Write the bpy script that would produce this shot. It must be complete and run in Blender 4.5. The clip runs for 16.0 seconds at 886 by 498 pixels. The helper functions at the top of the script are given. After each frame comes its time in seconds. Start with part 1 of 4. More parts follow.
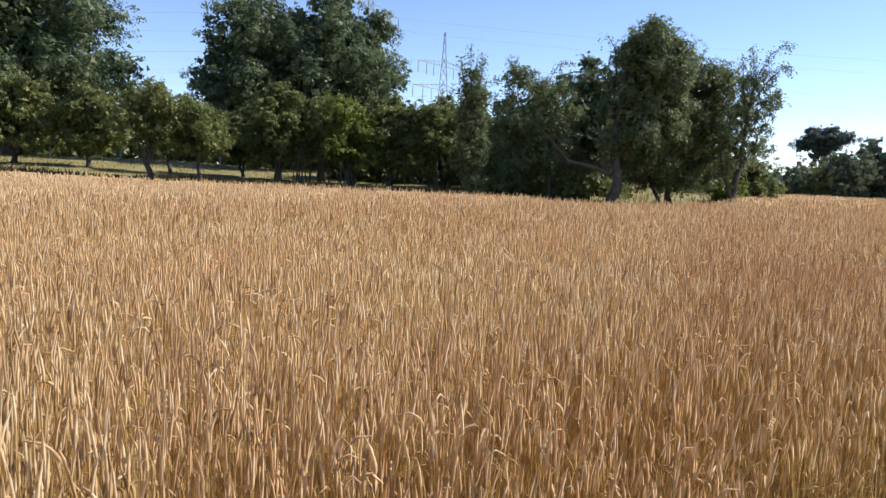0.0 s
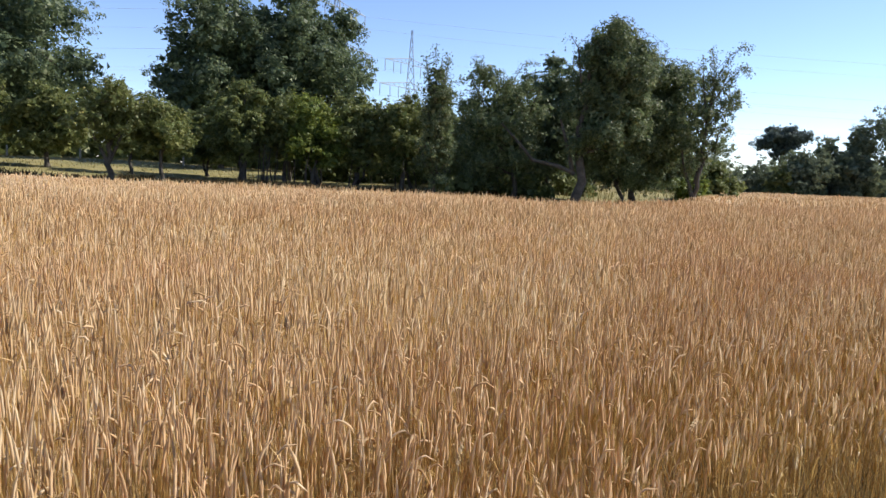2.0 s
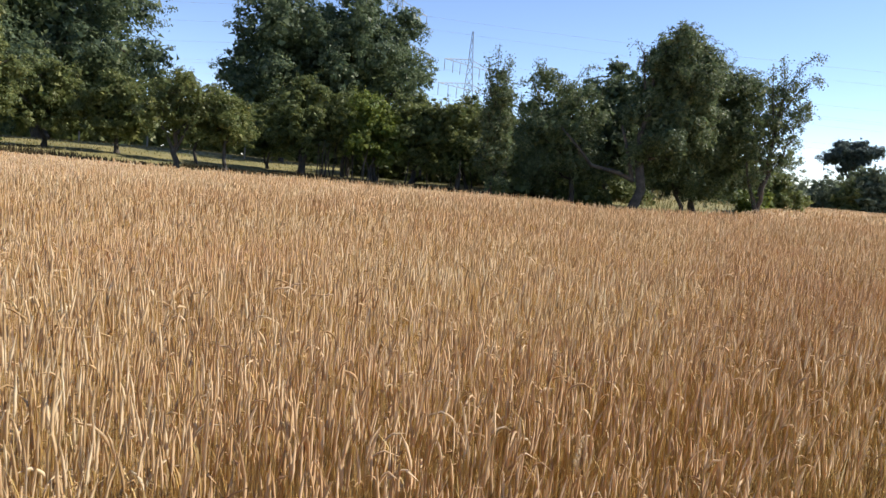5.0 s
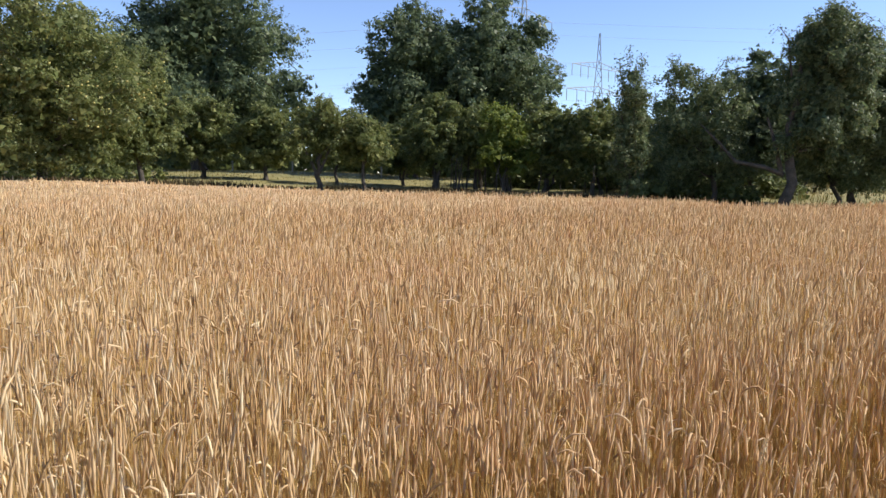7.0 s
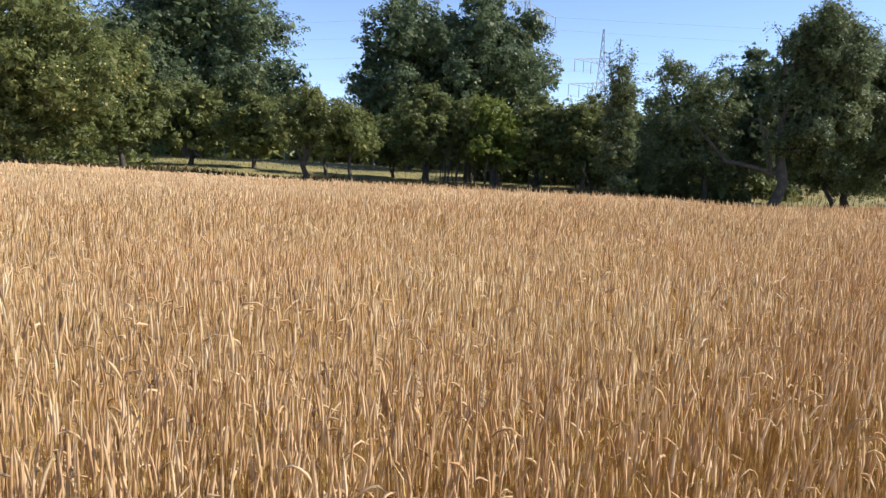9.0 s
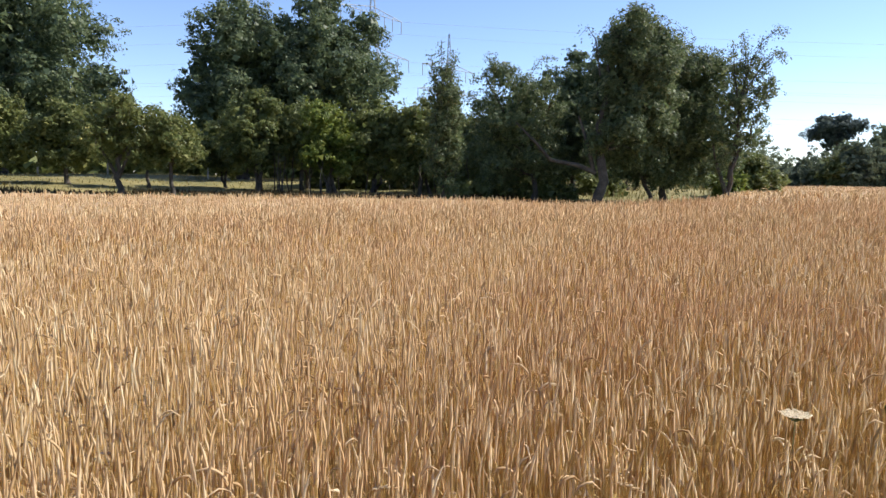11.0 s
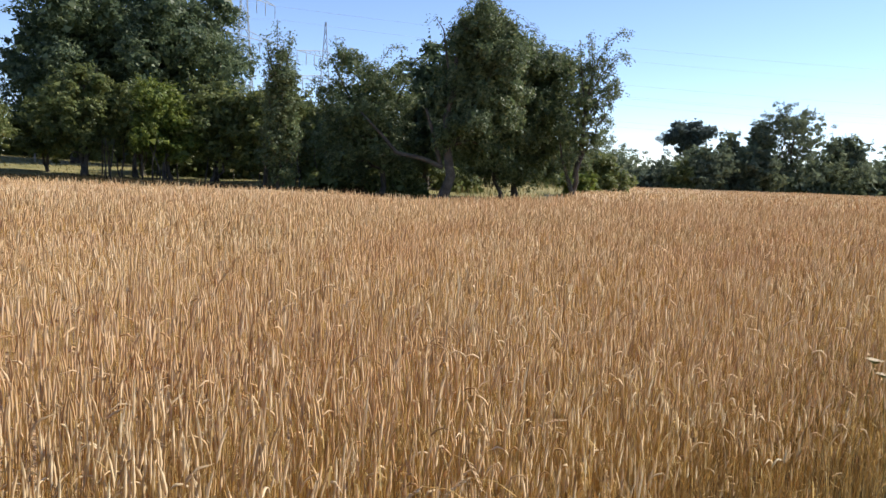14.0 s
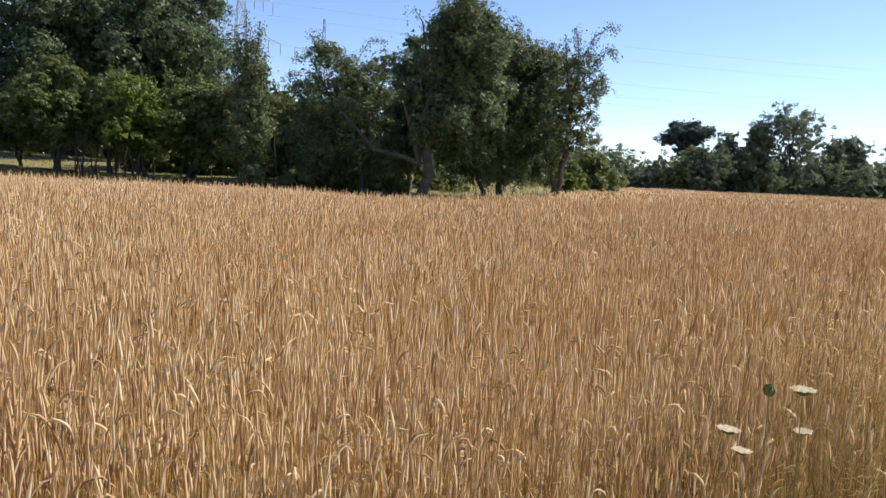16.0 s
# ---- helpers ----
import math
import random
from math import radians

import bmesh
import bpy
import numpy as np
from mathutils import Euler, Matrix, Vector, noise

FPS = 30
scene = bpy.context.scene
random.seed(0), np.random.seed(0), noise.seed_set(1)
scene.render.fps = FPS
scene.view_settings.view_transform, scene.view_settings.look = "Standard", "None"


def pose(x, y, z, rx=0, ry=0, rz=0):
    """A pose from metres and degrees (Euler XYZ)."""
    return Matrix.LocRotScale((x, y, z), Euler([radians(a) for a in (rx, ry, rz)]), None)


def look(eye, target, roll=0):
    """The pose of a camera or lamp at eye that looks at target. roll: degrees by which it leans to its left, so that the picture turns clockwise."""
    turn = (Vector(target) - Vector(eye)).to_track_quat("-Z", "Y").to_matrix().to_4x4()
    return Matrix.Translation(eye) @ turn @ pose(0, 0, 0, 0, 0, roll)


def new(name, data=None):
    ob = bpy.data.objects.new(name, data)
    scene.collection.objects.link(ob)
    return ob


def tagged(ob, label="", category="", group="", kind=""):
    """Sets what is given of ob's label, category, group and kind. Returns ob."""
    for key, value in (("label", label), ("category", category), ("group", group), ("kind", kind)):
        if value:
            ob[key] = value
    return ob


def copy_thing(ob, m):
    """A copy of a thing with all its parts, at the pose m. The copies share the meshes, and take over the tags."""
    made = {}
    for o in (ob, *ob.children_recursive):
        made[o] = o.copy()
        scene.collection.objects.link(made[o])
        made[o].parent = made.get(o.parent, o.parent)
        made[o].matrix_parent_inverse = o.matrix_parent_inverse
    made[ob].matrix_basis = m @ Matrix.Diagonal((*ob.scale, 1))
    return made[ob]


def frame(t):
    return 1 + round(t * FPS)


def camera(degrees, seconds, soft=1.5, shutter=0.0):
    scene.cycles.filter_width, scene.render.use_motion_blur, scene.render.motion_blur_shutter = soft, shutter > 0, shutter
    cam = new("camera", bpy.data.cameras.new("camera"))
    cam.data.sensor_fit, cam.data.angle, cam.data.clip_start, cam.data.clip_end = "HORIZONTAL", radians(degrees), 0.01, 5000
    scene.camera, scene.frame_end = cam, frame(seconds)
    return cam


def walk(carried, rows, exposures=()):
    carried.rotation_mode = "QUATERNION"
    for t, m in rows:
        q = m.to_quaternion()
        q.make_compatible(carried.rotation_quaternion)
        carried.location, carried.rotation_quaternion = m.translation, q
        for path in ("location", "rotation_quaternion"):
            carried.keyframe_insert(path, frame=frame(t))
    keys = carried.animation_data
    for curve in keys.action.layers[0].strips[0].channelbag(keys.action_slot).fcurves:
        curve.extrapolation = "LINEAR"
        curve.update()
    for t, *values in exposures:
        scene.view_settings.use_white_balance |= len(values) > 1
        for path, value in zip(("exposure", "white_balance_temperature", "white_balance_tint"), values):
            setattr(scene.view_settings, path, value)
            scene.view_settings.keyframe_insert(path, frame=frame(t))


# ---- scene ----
# camera: seconds, eye x y z, yaw, pitch, roll
cam = camera(63.09, 16.0)
ROWS = [
    (0.0, -0.000, 0.000, 1.659, 0.00, -6.05, -2.33),
    (0.5, 0.025, -0.097, 1.678, -0.36, -6.08, -2.08),
    (1.0, 0.052, -0.096, 1.698, -0.92, -6.12, -2.15),
    (1.5, 0.072, -0.040, 1.722, -1.24, -6.14, -2.07),
    (2.0, 0.121, -0.049, 1.705, -2.50, -6.07, -2.25),
    (2.5, 0.148, -0.054, 1.695, -2.58, -5.97, -2.15),
    (3.0, 0.165, -0.055, 1.707, -4.02, -6.12, -1.69),
    (3.5, 0.149, -0.047, 1.737, -8.01, -6.07, -1.60),
    (4.0, 0.152, -0.106, 1.693, -9.88, -6.04, -2.29),
    (4.5, 0.065, -0.116, 1.677, -9.97, -5.75, -3.09),
    (4.7, 0.014, -0.084, 1.675, -6.40, -5.97, -4.24),
    (4.8, -0.012, -0.068, 1.674, -3.70, -6.18, -4.72),
    (4.9, -0.037, -0.052, 1.673, -1.25, -6.19, -4.72),
    (5.0, -0.063, -0.036, 1.672, 1.71, -6.24, -4.54),
    (5.1, -0.089, -0.026, 1.682, 3.30, -6.46, -4.59),
    (5.2, -0.114, -0.016, 1.692, 6.94, -6.39, -3.96),
    (7.3, -0.161, -0.205, 1.690, 12.11, -5.93, -0.99),
    (7.5, -0.124, -0.194, 1.691, 12.05, -5.91, -1.20),
    (8.0, 0.062, -0.103, 1.662, 12.40, -6.10, -1.11),
    (8.2, 0.149, -0.006, 1.668, 13.54, -6.29, -1.40),
    (10.3, 1.510, 1.378, 1.678, 7.67, -6.43, -2.31),
    (10.5, 1.642, 1.465, 1.680, 6.97, -5.77, -1.06),
    (10.7, 1.774, 1.516, 1.700, 2.97, -5.93, -0.87),
    (10.8, 1.841, 1.541, 1.710, 1.49, -5.77, -0.40),
    (11.0, 1.973, 1.592, 1.730, 1.42, -5.83, -0.32),
    (11.5, 2.325, 1.754, 1.762, -0.28, -5.93, -2.12),
    (12.0, 2.709, 1.979, 1.743, -3.32, -6.17, -1.87),
    (12.5, 3.038, 2.171, 1.707, -3.83, -6.07, -1.97),
    (13.0, 3.373, 2.392, 1.720, -6.24, -6.35, -2.64),
    (13.5, 3.684, 2.626, 1.673, -7.22, -6.26, -2.57),
    (14.0, 3.974, 2.972, 1.703, -7.64, -6.12, -2.16),
    (14.5, 4.298, 3.282, 1.738, -7.12, -5.98, -2.27),
    (15.0, 4.669, 3.464, 1.697, -7.10, -5.95, -2.21),
    (15.5, 4.989, 3.700, 1.711, -7.29, -5.92, -2.19),
    (16.0, 5.285, 3.936, 1.673, -7.32, -6.18, -2.62),
]
walk(cam, [(t, pose(x, y, z, 90 + pitch, roll, yaw)) for t, x, y, z, yaw, pitch, roll in ROWS],
     exposures=[(0.0, 0.69), (4.0, 0.70), (5.0, 0.65), (8.0, 0.74), (10.5, 0.80), (11.5, 0.75), (13.0, 0.71), (14.5, 0.65), (16.0, 0.60)])

# ---- world and sun ----
SUN_AZ, SUN_EL = 77.0, 40.0  # degrees to the right of +y, and above the horizon
world = bpy.data.worlds.new("sky")
scene.world = world
world.use_nodes = True
wn = world.node_tree
sky = wn.nodes.new("ShaderNodeTexSky")
sky.sky_type, sky.sun_disc = "NISHITA", False
sky.sun_elevation, sky.sun_rotation = radians(SUN_EL), radians(SUN_AZ)
sky.air_density, sky.dust_density, sky.ozone_density = 1.0, 0.0, 3.0
sky.altitude = 2300
wn.nodes["Background"].inputs["Strength"].default_value = 0.133
haze = wn.nodes.new("ShaderNodeMix")  # a summer sky, a touch more violet than clean air
haze.data_type, haze.blend_type = "RGBA", "MULTIPLY"
haze.inputs[0].default_value, haze.inputs[7].default_value = 1.0, (1.0, 0.945, 1.0, 1)
wn.links.new(sky.outputs[0], haze.inputs[6])
wn.links.new(haze.outputs[2], wn.nodes["Background"].inputs["Color"])
sun = new("sun", bpy.data.lights.new("sun", "SUN"))
sun.data.energy, sun.data.angle, sun.data.color = 5.0, radians(0.53), (1.0, 0.945, 0.85)
sun_way = Vector((math.sin(radians(SUN_AZ)) * math.cos(radians(SUN_EL)), math.cos(radians(SUN_AZ)) * math.cos(radians(SUN_EL)), math.sin(radians(SUN_EL))))
sun.matrix_world = look(sun_way * 60, (0, 0, 0))

rng = np.random.default_rng(7)


# ---- materials ----
def node_material(name):
    m = bpy.data.materials.new(name)
    m.use_nodes = True
    t = m.node_tree
    return m, t, t.nodes["Principled BSDF"], t.nodes["Material Output"]


def ramp(t, source, stops):
    r = t.nodes.new("ShaderNodeValToRGB")
    r.color_ramp.elements[0].position, r.color_ramp.elements[0].color = stops[0][0], (*stops[0][1], 1)
    r.color_ramp.elements[1].position, r.color_ramp.elements[1].color = stops[-1][0], (*stops[-1][1], 1)
    for p, c in stops[1:-1]:
        e = r.color_ramp.elements.new(p)
        e.color = (*c, 1)
    t.links.new(source, r.inputs[0])
    return r.outputs[0]


def noise_node(t, scale, detail=3.0, rough=0.55):
    co = t.nodes.new("ShaderNodeTexCoord")
    n = t.nodes.new("ShaderNodeTexNoise")
    n.inputs["Scale"].default_value, n.inputs["Detail"].default_value, n.inputs["Roughness"].default_value = scale, detail, rough
    t.links.new(co.outputs["Object"], n.inputs["Vector"])
    return n.outputs["Fac"]


def mixed(t, a, b, fac, mode="MIX"):
    m = t.nodes.new("ShaderNodeMix")
    m.data_type, m.blend_type = "RGBA", mode
    for socket, v in ((m.inputs[0], fac), (m.inputs[6], a), (m.inputs[7], b)):
        if isinstance(v, bpy.types.NodeSocket):
            t.links.new(v, socket)
        else:
            socket.default_value = v
    return m.outputs[2]


def bumped(t, bsdf, fac, strength, distance):
    b = t.nodes.new("ShaderNodeBump")
    b.inputs["Strength"].default_value, b.inputs["Distance"].default_value = strength, distance
    t.links.new(fac, b.inputs["Height"])
    t.links.new(b.outputs[0], bsdf.inputs["Normal"])


def leafy(name, stops, rough=0.5, thin=0.3, tint=None, patch=0.35, patch_scale=0.45, gloss=0.22):
    """A leaf or straw: each piece its own colour, patches of tint, light through it."""
    m, t, bsdf, out = node_material(name)
    geo = t.nodes.new("ShaderNodeNewGeometry")
    col = ramp(t, geo.outputs["Random Per Island"], stops)
    if tint:
        f = ramp(t, noise_node(t, patch_scale, 4), [(0.42, (0, 0, 0)), (0.68, (patch, patch, patch))])
        col = mixed(t, col, (*tint, 1), f)
    t.links.new(col, bsdf.inputs["Base Color"])
    bsdf.inputs["Roughness"].default_value = rough
    bsdf.inputs["Specular IOR Level"].default_value = gloss
    tr = t.nodes.new("ShaderNodeBsdfTranslucent")
    t.links.new(col, tr.inputs["Color"])
    mx = t.nodes.new("ShaderNodeMixShader")
    mx.inputs[0].default_value = thin
    t.links.new(bsdf.outputs[0], mx.inputs[1])
    t.links.new(tr.outputs[0], mx.inputs[2])
    t.links.new(mx.outputs[0], out.inputs["Surface"])
    return m


def rough_surface(name, stops, scale, bump=0.5, bump_scale=None, rough=0.9, dist=0.02, metal=0.0):
    m, t, bsdf, out = node_material(name)
    col = ramp(t, noise_node(t, scale, 6, 0.62), stops)
    fine = noise_node(t, bump_scale or scale * 7, 5)
    col = mixed(t, col, ramp(t, fine, [(0.3, (0.55, 0.55, 0.55)), (0.7, (1.25, 1.25, 1.25))]), 0.6, "MULTIPLY")
    t.links.new(col, bsdf.inputs["Base Color"])
    bsdf.inputs["Roughness"].default_value, bsdf.inputs["Metallic"].default_value = rough, metal
    bumped(t, bsdf, fine, bump, dist)
    return m


M_EAR = leafy("ripe_ear", [(0, (0.444, 0.294, 0.138)), (0.3, (0.677, 0.493, 0.270)), (0.7, (0.768, 0.593, 0.358)), (1, (0.869, 0.745, 0.506))], 0.55, 0.42, (0.64, 0.365, 0.19), 0.4, 0.5)
M_STRAW = leafy("dry_straw", [(0, (0.499, 0.305, 0.099)), (0.5, (0.686, 0.476, 0.181)), (0.85, (0.770, 0.578, 0.254)), (1, (0.832, 0.685, 0.385))], 0.5, 0.4, (0.46, 0.255, 0.09), 0.4, 0.6)
M_FILLER = rough_surface("straw_filler", [(0.25, (0.215, 0.134, 0.069)), (0.5, (0.486, 0.315, 0.166)), (0.75, (0.701, 0.493, 0.279))], 1.3, 1.0, 30, 0.95, 0.05)
M_GROUND = rough_surface("dry_meadow_ground", [(0.3, (0.085, 0.096, 0.024)), (0.5, (0.204, 0.174, 0.060)), (0.7, (0.306, 0.244, 0.096))], 0.35, 0.8, 9, 0.95, 0.04)
M_BARK = rough_surface("bark", [(0.3, (0.040, 0.033, 0.026)), (0.6, (0.095, 0.078, 0.060)), (0.8, (0.17, 0.145, 0.115))], 3, 1.0, 22, 0.9, 0.03)
M_OAK = leafy("oak_leaves", [(0, (0.059, 0.087, 0.051)), (0.6, (0.104, 0.143, 0.077)), (1, (0.190, 0.224, 0.106))], 0.5, 0.46, (0.15, 0.18, 0.06), 0.5, 0.35, 0.3)
M_FRUIT = leafy("fruit_tree_leaves", [(0, (0.090, 0.120, 0.040)), (0.6, (0.150, 0.178, 0.057)), (1, (0.273, 0.276, 0.103))], 0.5, 0.46, (0.19, 0.19, 0.06), 0.45, 0.6, 0.3)
M_PEAR = leafy("pear_tree_leaves", [(0, (0.068, 0.097, 0.047)), (0.6, (0.118, 0.154, 0.068)), (1, (0.239, 0.261, 0.123))], 0.5, 0.46, (0.14, 0.17, 0.065), 0.4, 0.5, 0.3)
M_YELLOW = leafy("yellow_green_leaves", [(0, (0.082, 0.121, 0.026)), (0.6, (0.145, 0.194, 0.038)), (1, (0.276, 0.296, 0.065))], 0.5, 0.46, (0.20, 0.20, 0.03), 0.5, 0.6, 0.3)
M_HEDGE = leafy("hedge_leaves", [(0, (0.088, 0.112, 0.043)), (0.6, (0.150, 0.180, 0.060)), (1, (0.258, 0.263, 0.090))], 0.5, 0.46, (0.18, 0.20, 0.06), 0.5, 0.4, 0.3)
# distance haze is mixed into this leaf colour, paler and bluer
M_HAZY = leafy("hazy_distant_leaves", [(0, (0.106, 0.135, 0.090)), (0.6, (0.154, 0.185, 0.115)), (1, (0.223, 0.250, 0.150))], 0.85, 0.45, (0.19, 0.215, 0.085), 0.6, 0.16, 0.3)
M_PINE = leafy("pine_needles", [(0, (0.07, 0.092, 0.08)), (0.6, (0.10, 0.128, 0.108)), (1, (0.15, 0.18, 0.15))], 0.8, 0.35)
M_GRASS = leafy("verge_grass", [(0, (0.11, 0.09, 0.03)), (0.5, (0.19, 0.145, 0.05)), (1, (0.31, 0.23, 0.09))], 0.6, 0.3, (0.28, 0.20, 0.08), 0.7, 1.2)
M_FRESH = leafy("fresh_grass", [(0, (0.16, 0.20, 0.03)), (0.6, (0.28, 0.30, 0.05)), (1, (0.42, 0.40, 0.11))], 0.5, 0.4)
M_DRYGRASS = leafy("dry_grass", [(0, (0.150, 0.129, 0.043)), (0.5, (0.270, 0.213, 0.086)), (1, (0.375, 0.304, 0.144))], 0.6, 0.25, (0.16, 0.18, 0.05), 0.5, 0.4)
M_WEED = leafy("brown_weeds", [(0, (0.130, 0.077, 0.025)), (0.5, (0.254, 0.152, 0.051)), (1, (0.468, 0.306, 0.116))], 0.7, 0.25, (0.15, 0.105, 0.038), 0.6, 1.4)
# near-black brown: the trees' shade on dry ground, put into blade colour
M_SHADE_STRIP = leafy("tree_shade_strip", [(0, (0.040, 0.027, 0.014)), (0.5, (0.075, 0.050, 0.025)), (1, (0.15, 0.105, 0.05))], 0.8, 0.2, (0.05, 0.05, 0.018), 0.6, 0.8)
M_UMBEL = leafy("cream_umbel", [(0, (0.74, 0.62, 0.42)), (1, (0.88, 0.78, 0.58))], 0.75, 0.3)
M_STEMGREEN = leafy("green_stem", [(0, (0.16, 0.17, 0.06)), (1, (0.26, 0.26, 0.10))], 0.6, 0.15)
M_APPLE = leafy("pale_apple", [(0, (0.35, 0.34, 0.10)), (0.6, (0.52, 0.45, 0.16)), (1, (0.50, 0.22, 0.10))], 0.35, 0.0)
# pylon steel, its grey lightened slightly to take in distance haze
M_STEEL = rough_surface("galvanised_steel", [(0.3, (0.22, 0.25, 0.28)), (0.7, (0.34, 0.37, 0.40))], 0.6, 0.1, 8, 0.55, 0.01, 0.3)
M_WIRE = rough_surface("aluminium_cable", [(0.3, (0.40, 0.44, 0.50)), (0.7, (0.52, 0.56, 0.62))], 0.05, 0.1, 3, 0.5, 0.01, 0.2)
M_POST = rough_surface("weathered_post", [(0.3, (0.22, 0.20, 0.16)), (0.7, (0.42, 0.38, 0.31))], 4, 0.6, 25, 0.9, 0.01)


# ---- lie of the land ----
def smooth(a, b, v):
    u = np.clip((v - a) / (b - a), 0, 1)
    return u * u * (3 - 2 * u)


def field_end(x):
    return np.interp(x, [-120, -40, -24, -15, 0, 8, 13, 32, 60, 120], [10, 21, 26, 33, 32, 32.5, 34.5, 73, 68, 62])


def land(x, y):
    """Height of the ground: a shallow dip along the trees, a rise behind them."""
    x, y = np.asarray(x, float), np.asarray(y, float)
    dip = -0.09 * np.exp(-(((x + 1) / 12) ** 2)) - 0.2 * np.exp(-(((x - 8.5) / 4.5) ** 2)) + 0.42 * smooth(13, 26, -x)
    near = smooth(5, 32, y)
    bank = 0.55 * smooth(1, 7, y - field_end(x)) * smooth(-3, 3, 11 - x)
    back = bank + (0.75 + 0.4 * smooth(8, 14, x)) * smooth(36, 62, y) * smooth(-6, 6, 22 - x) * smooth(0, 6, y - field_end(x))
    fade = 1 - smooth(60, 140, np.hypot(x, y))
    return (dip * near + back) * fade


def off_path(x, y):
    """Metres to the field's side of the footpath."""
    return -0.597 * x + 0.802 * y


def along_path(x, y):
    return 0.802 * x + 0.597 * y


def from_path(x, y):
    a = np.clip(along_path(x, y), 0, 6.6)
    return np.hypot(x - 0.802 * a, y - 0.597 * a)


def ripple(x, y, seed, scale):
    r = np.random.default_rng(seed)
    v = np.zeros_like(np.asarray(x, float))
    for k in range(6):
        a, p, s = r.uniform(0, 6.28), r.uniform(0, 6.28), scale * r.uniform(0.6, 2.2)
        v = v + np.sin((x * math.cos(a) + y * math.sin(a)) * s + p)
    return v / 3.4


# ---- mesh helpers ----
def mesh_of(name, verts, tris, mats, index=None, smooth_faces=False):
    me = bpy.data.meshes.new(name)
    verts, tris = np.asarray(verts, np.float32).reshape(-1, 3), np.asarray(tris, np.int32)
    k = tris.shape[1]
    me.vertices.add(len(verts))
    me.vertices.foreach_set("co", verts.ravel())
    me.loops.add(tris.size)
    me.loops.foreach_set("vertex_index", tris.ravel())
    me.polygons.add(len(tris))
    me.polygons.foreach_set("loop_start", np.arange(0, tris.size, k, dtype=np.int32))
    for m in mats:
        me.materials.append(m)
    if index is not None:
        me.polygons.foreach_set("material_index", np.asarray(index, np.int32))
    if smooth_faces:
        me.polygons.foreach_set("use_smooth", np.ones(len(tris), bool))
    me.update(calc_edges=True)
    return me


def child(name, me, parent, label=""):
    ob = new(name, me)
    ob.parent = parent
    return tagged(ob, label)


def part(name, bm, material, parent, label=""):
    me = bpy.data.meshes.new(name)
    bm.to_mesh(me)
    bm.free()
    me.materials.append(material)
    return child(name, me, parent, label)


def thing(name, place, label, category, group="", kind=""):
    ob = new(name)
    ob.location = place
    ob.empty_display_size = 0.2
    return tagged(ob, label, category, group, kind)


def tubes(paths, sides=6):
    """Tapered tubes along polylines: each path a list of (x, y, z, radius)."""
    vs, fs, n0 = [], [], 0
    for p in paths:
        p = np.asarray(p, float)
        c, r = p[:, :3], p[:, 3]
        tang = np.gradient(c, axis=0)
        tang /= np.linalg.norm(tang, axis=1)[:, None] + 1e-9
        ref = np.where(np.abs(tang[:, 2:3]) > 0.9, np.array([[1.0, 0, 0]]), np.array([[0, 0, 1.0]]))
        e1 = np.cross(tang, ref)
        e1 /= np.linalg.norm(e1, axis=1)[:, None] + 1e-9
        e2 = np.cross(tang, e1)
        a = np.arange(sides) * 2 * np.pi / sides
        ring = c[:, None] + r[:, None, None] * (np.cos(a)[None, :, None] * e1[:, None] + np.sin(a)[None, :, None] * e2[:, None])
        m = len(p)
        vs.append(ring.reshape(-1, 3))
        i = np.arange(m - 1)[:, None] * sides + np.arange(sides)[None]
        j = np.arange(m - 1)[:, None] * sides + (np.arange(sides)[None] + 1) % sides
        fs.append(np.stack([i, j, j + sides, i + sides], -1).reshape(-1, 4) + n0)
        n0 += m * sides
    return np.concatenate(vs), np.concatenate(fs)


# ---- ground ----
def build_ground():
    def axis(lo, hi, fine):
        inner = np.arange(lo, hi + 0.01, fine)
        step, out_a, out_b = fine, [], []
        a, b = inner[0], inner[-1]
        while b < 2400:
            step *= 1.5
            a, b = a - step, b + step
            out_a.append(a)
            out_b.append(b)
        return np.concatenate([out_a[::-1], inner, out_b])
    xs, ys = axis(-60, 90, 1.5), axis(-12, 100, 1.5)
    gx, gy = np.meshgrid(xs, ys)
    z = land(gx, gy) + 0.03 * ripple(gx, gy, 3, 0.8) * (np.hypot(gx, gy) < 150)
    v = np.stack([gx, gy, z], -1).reshape(-1, 3)
    w = len(xs)
    i = (np.arange(len(ys) - 1)[:, None] * w + np.arange(w - 1)[None]).ravel()
    ob = new("ground", mesh_of("ground", v, np.stack([i, i + 1, i + w + 1, i + w], -1), [M_GROUND], smooth_faces=True))
    tagged(ob, "dry summer meadow ground under field and orchard", "ground", kind="structure")


build_ground()


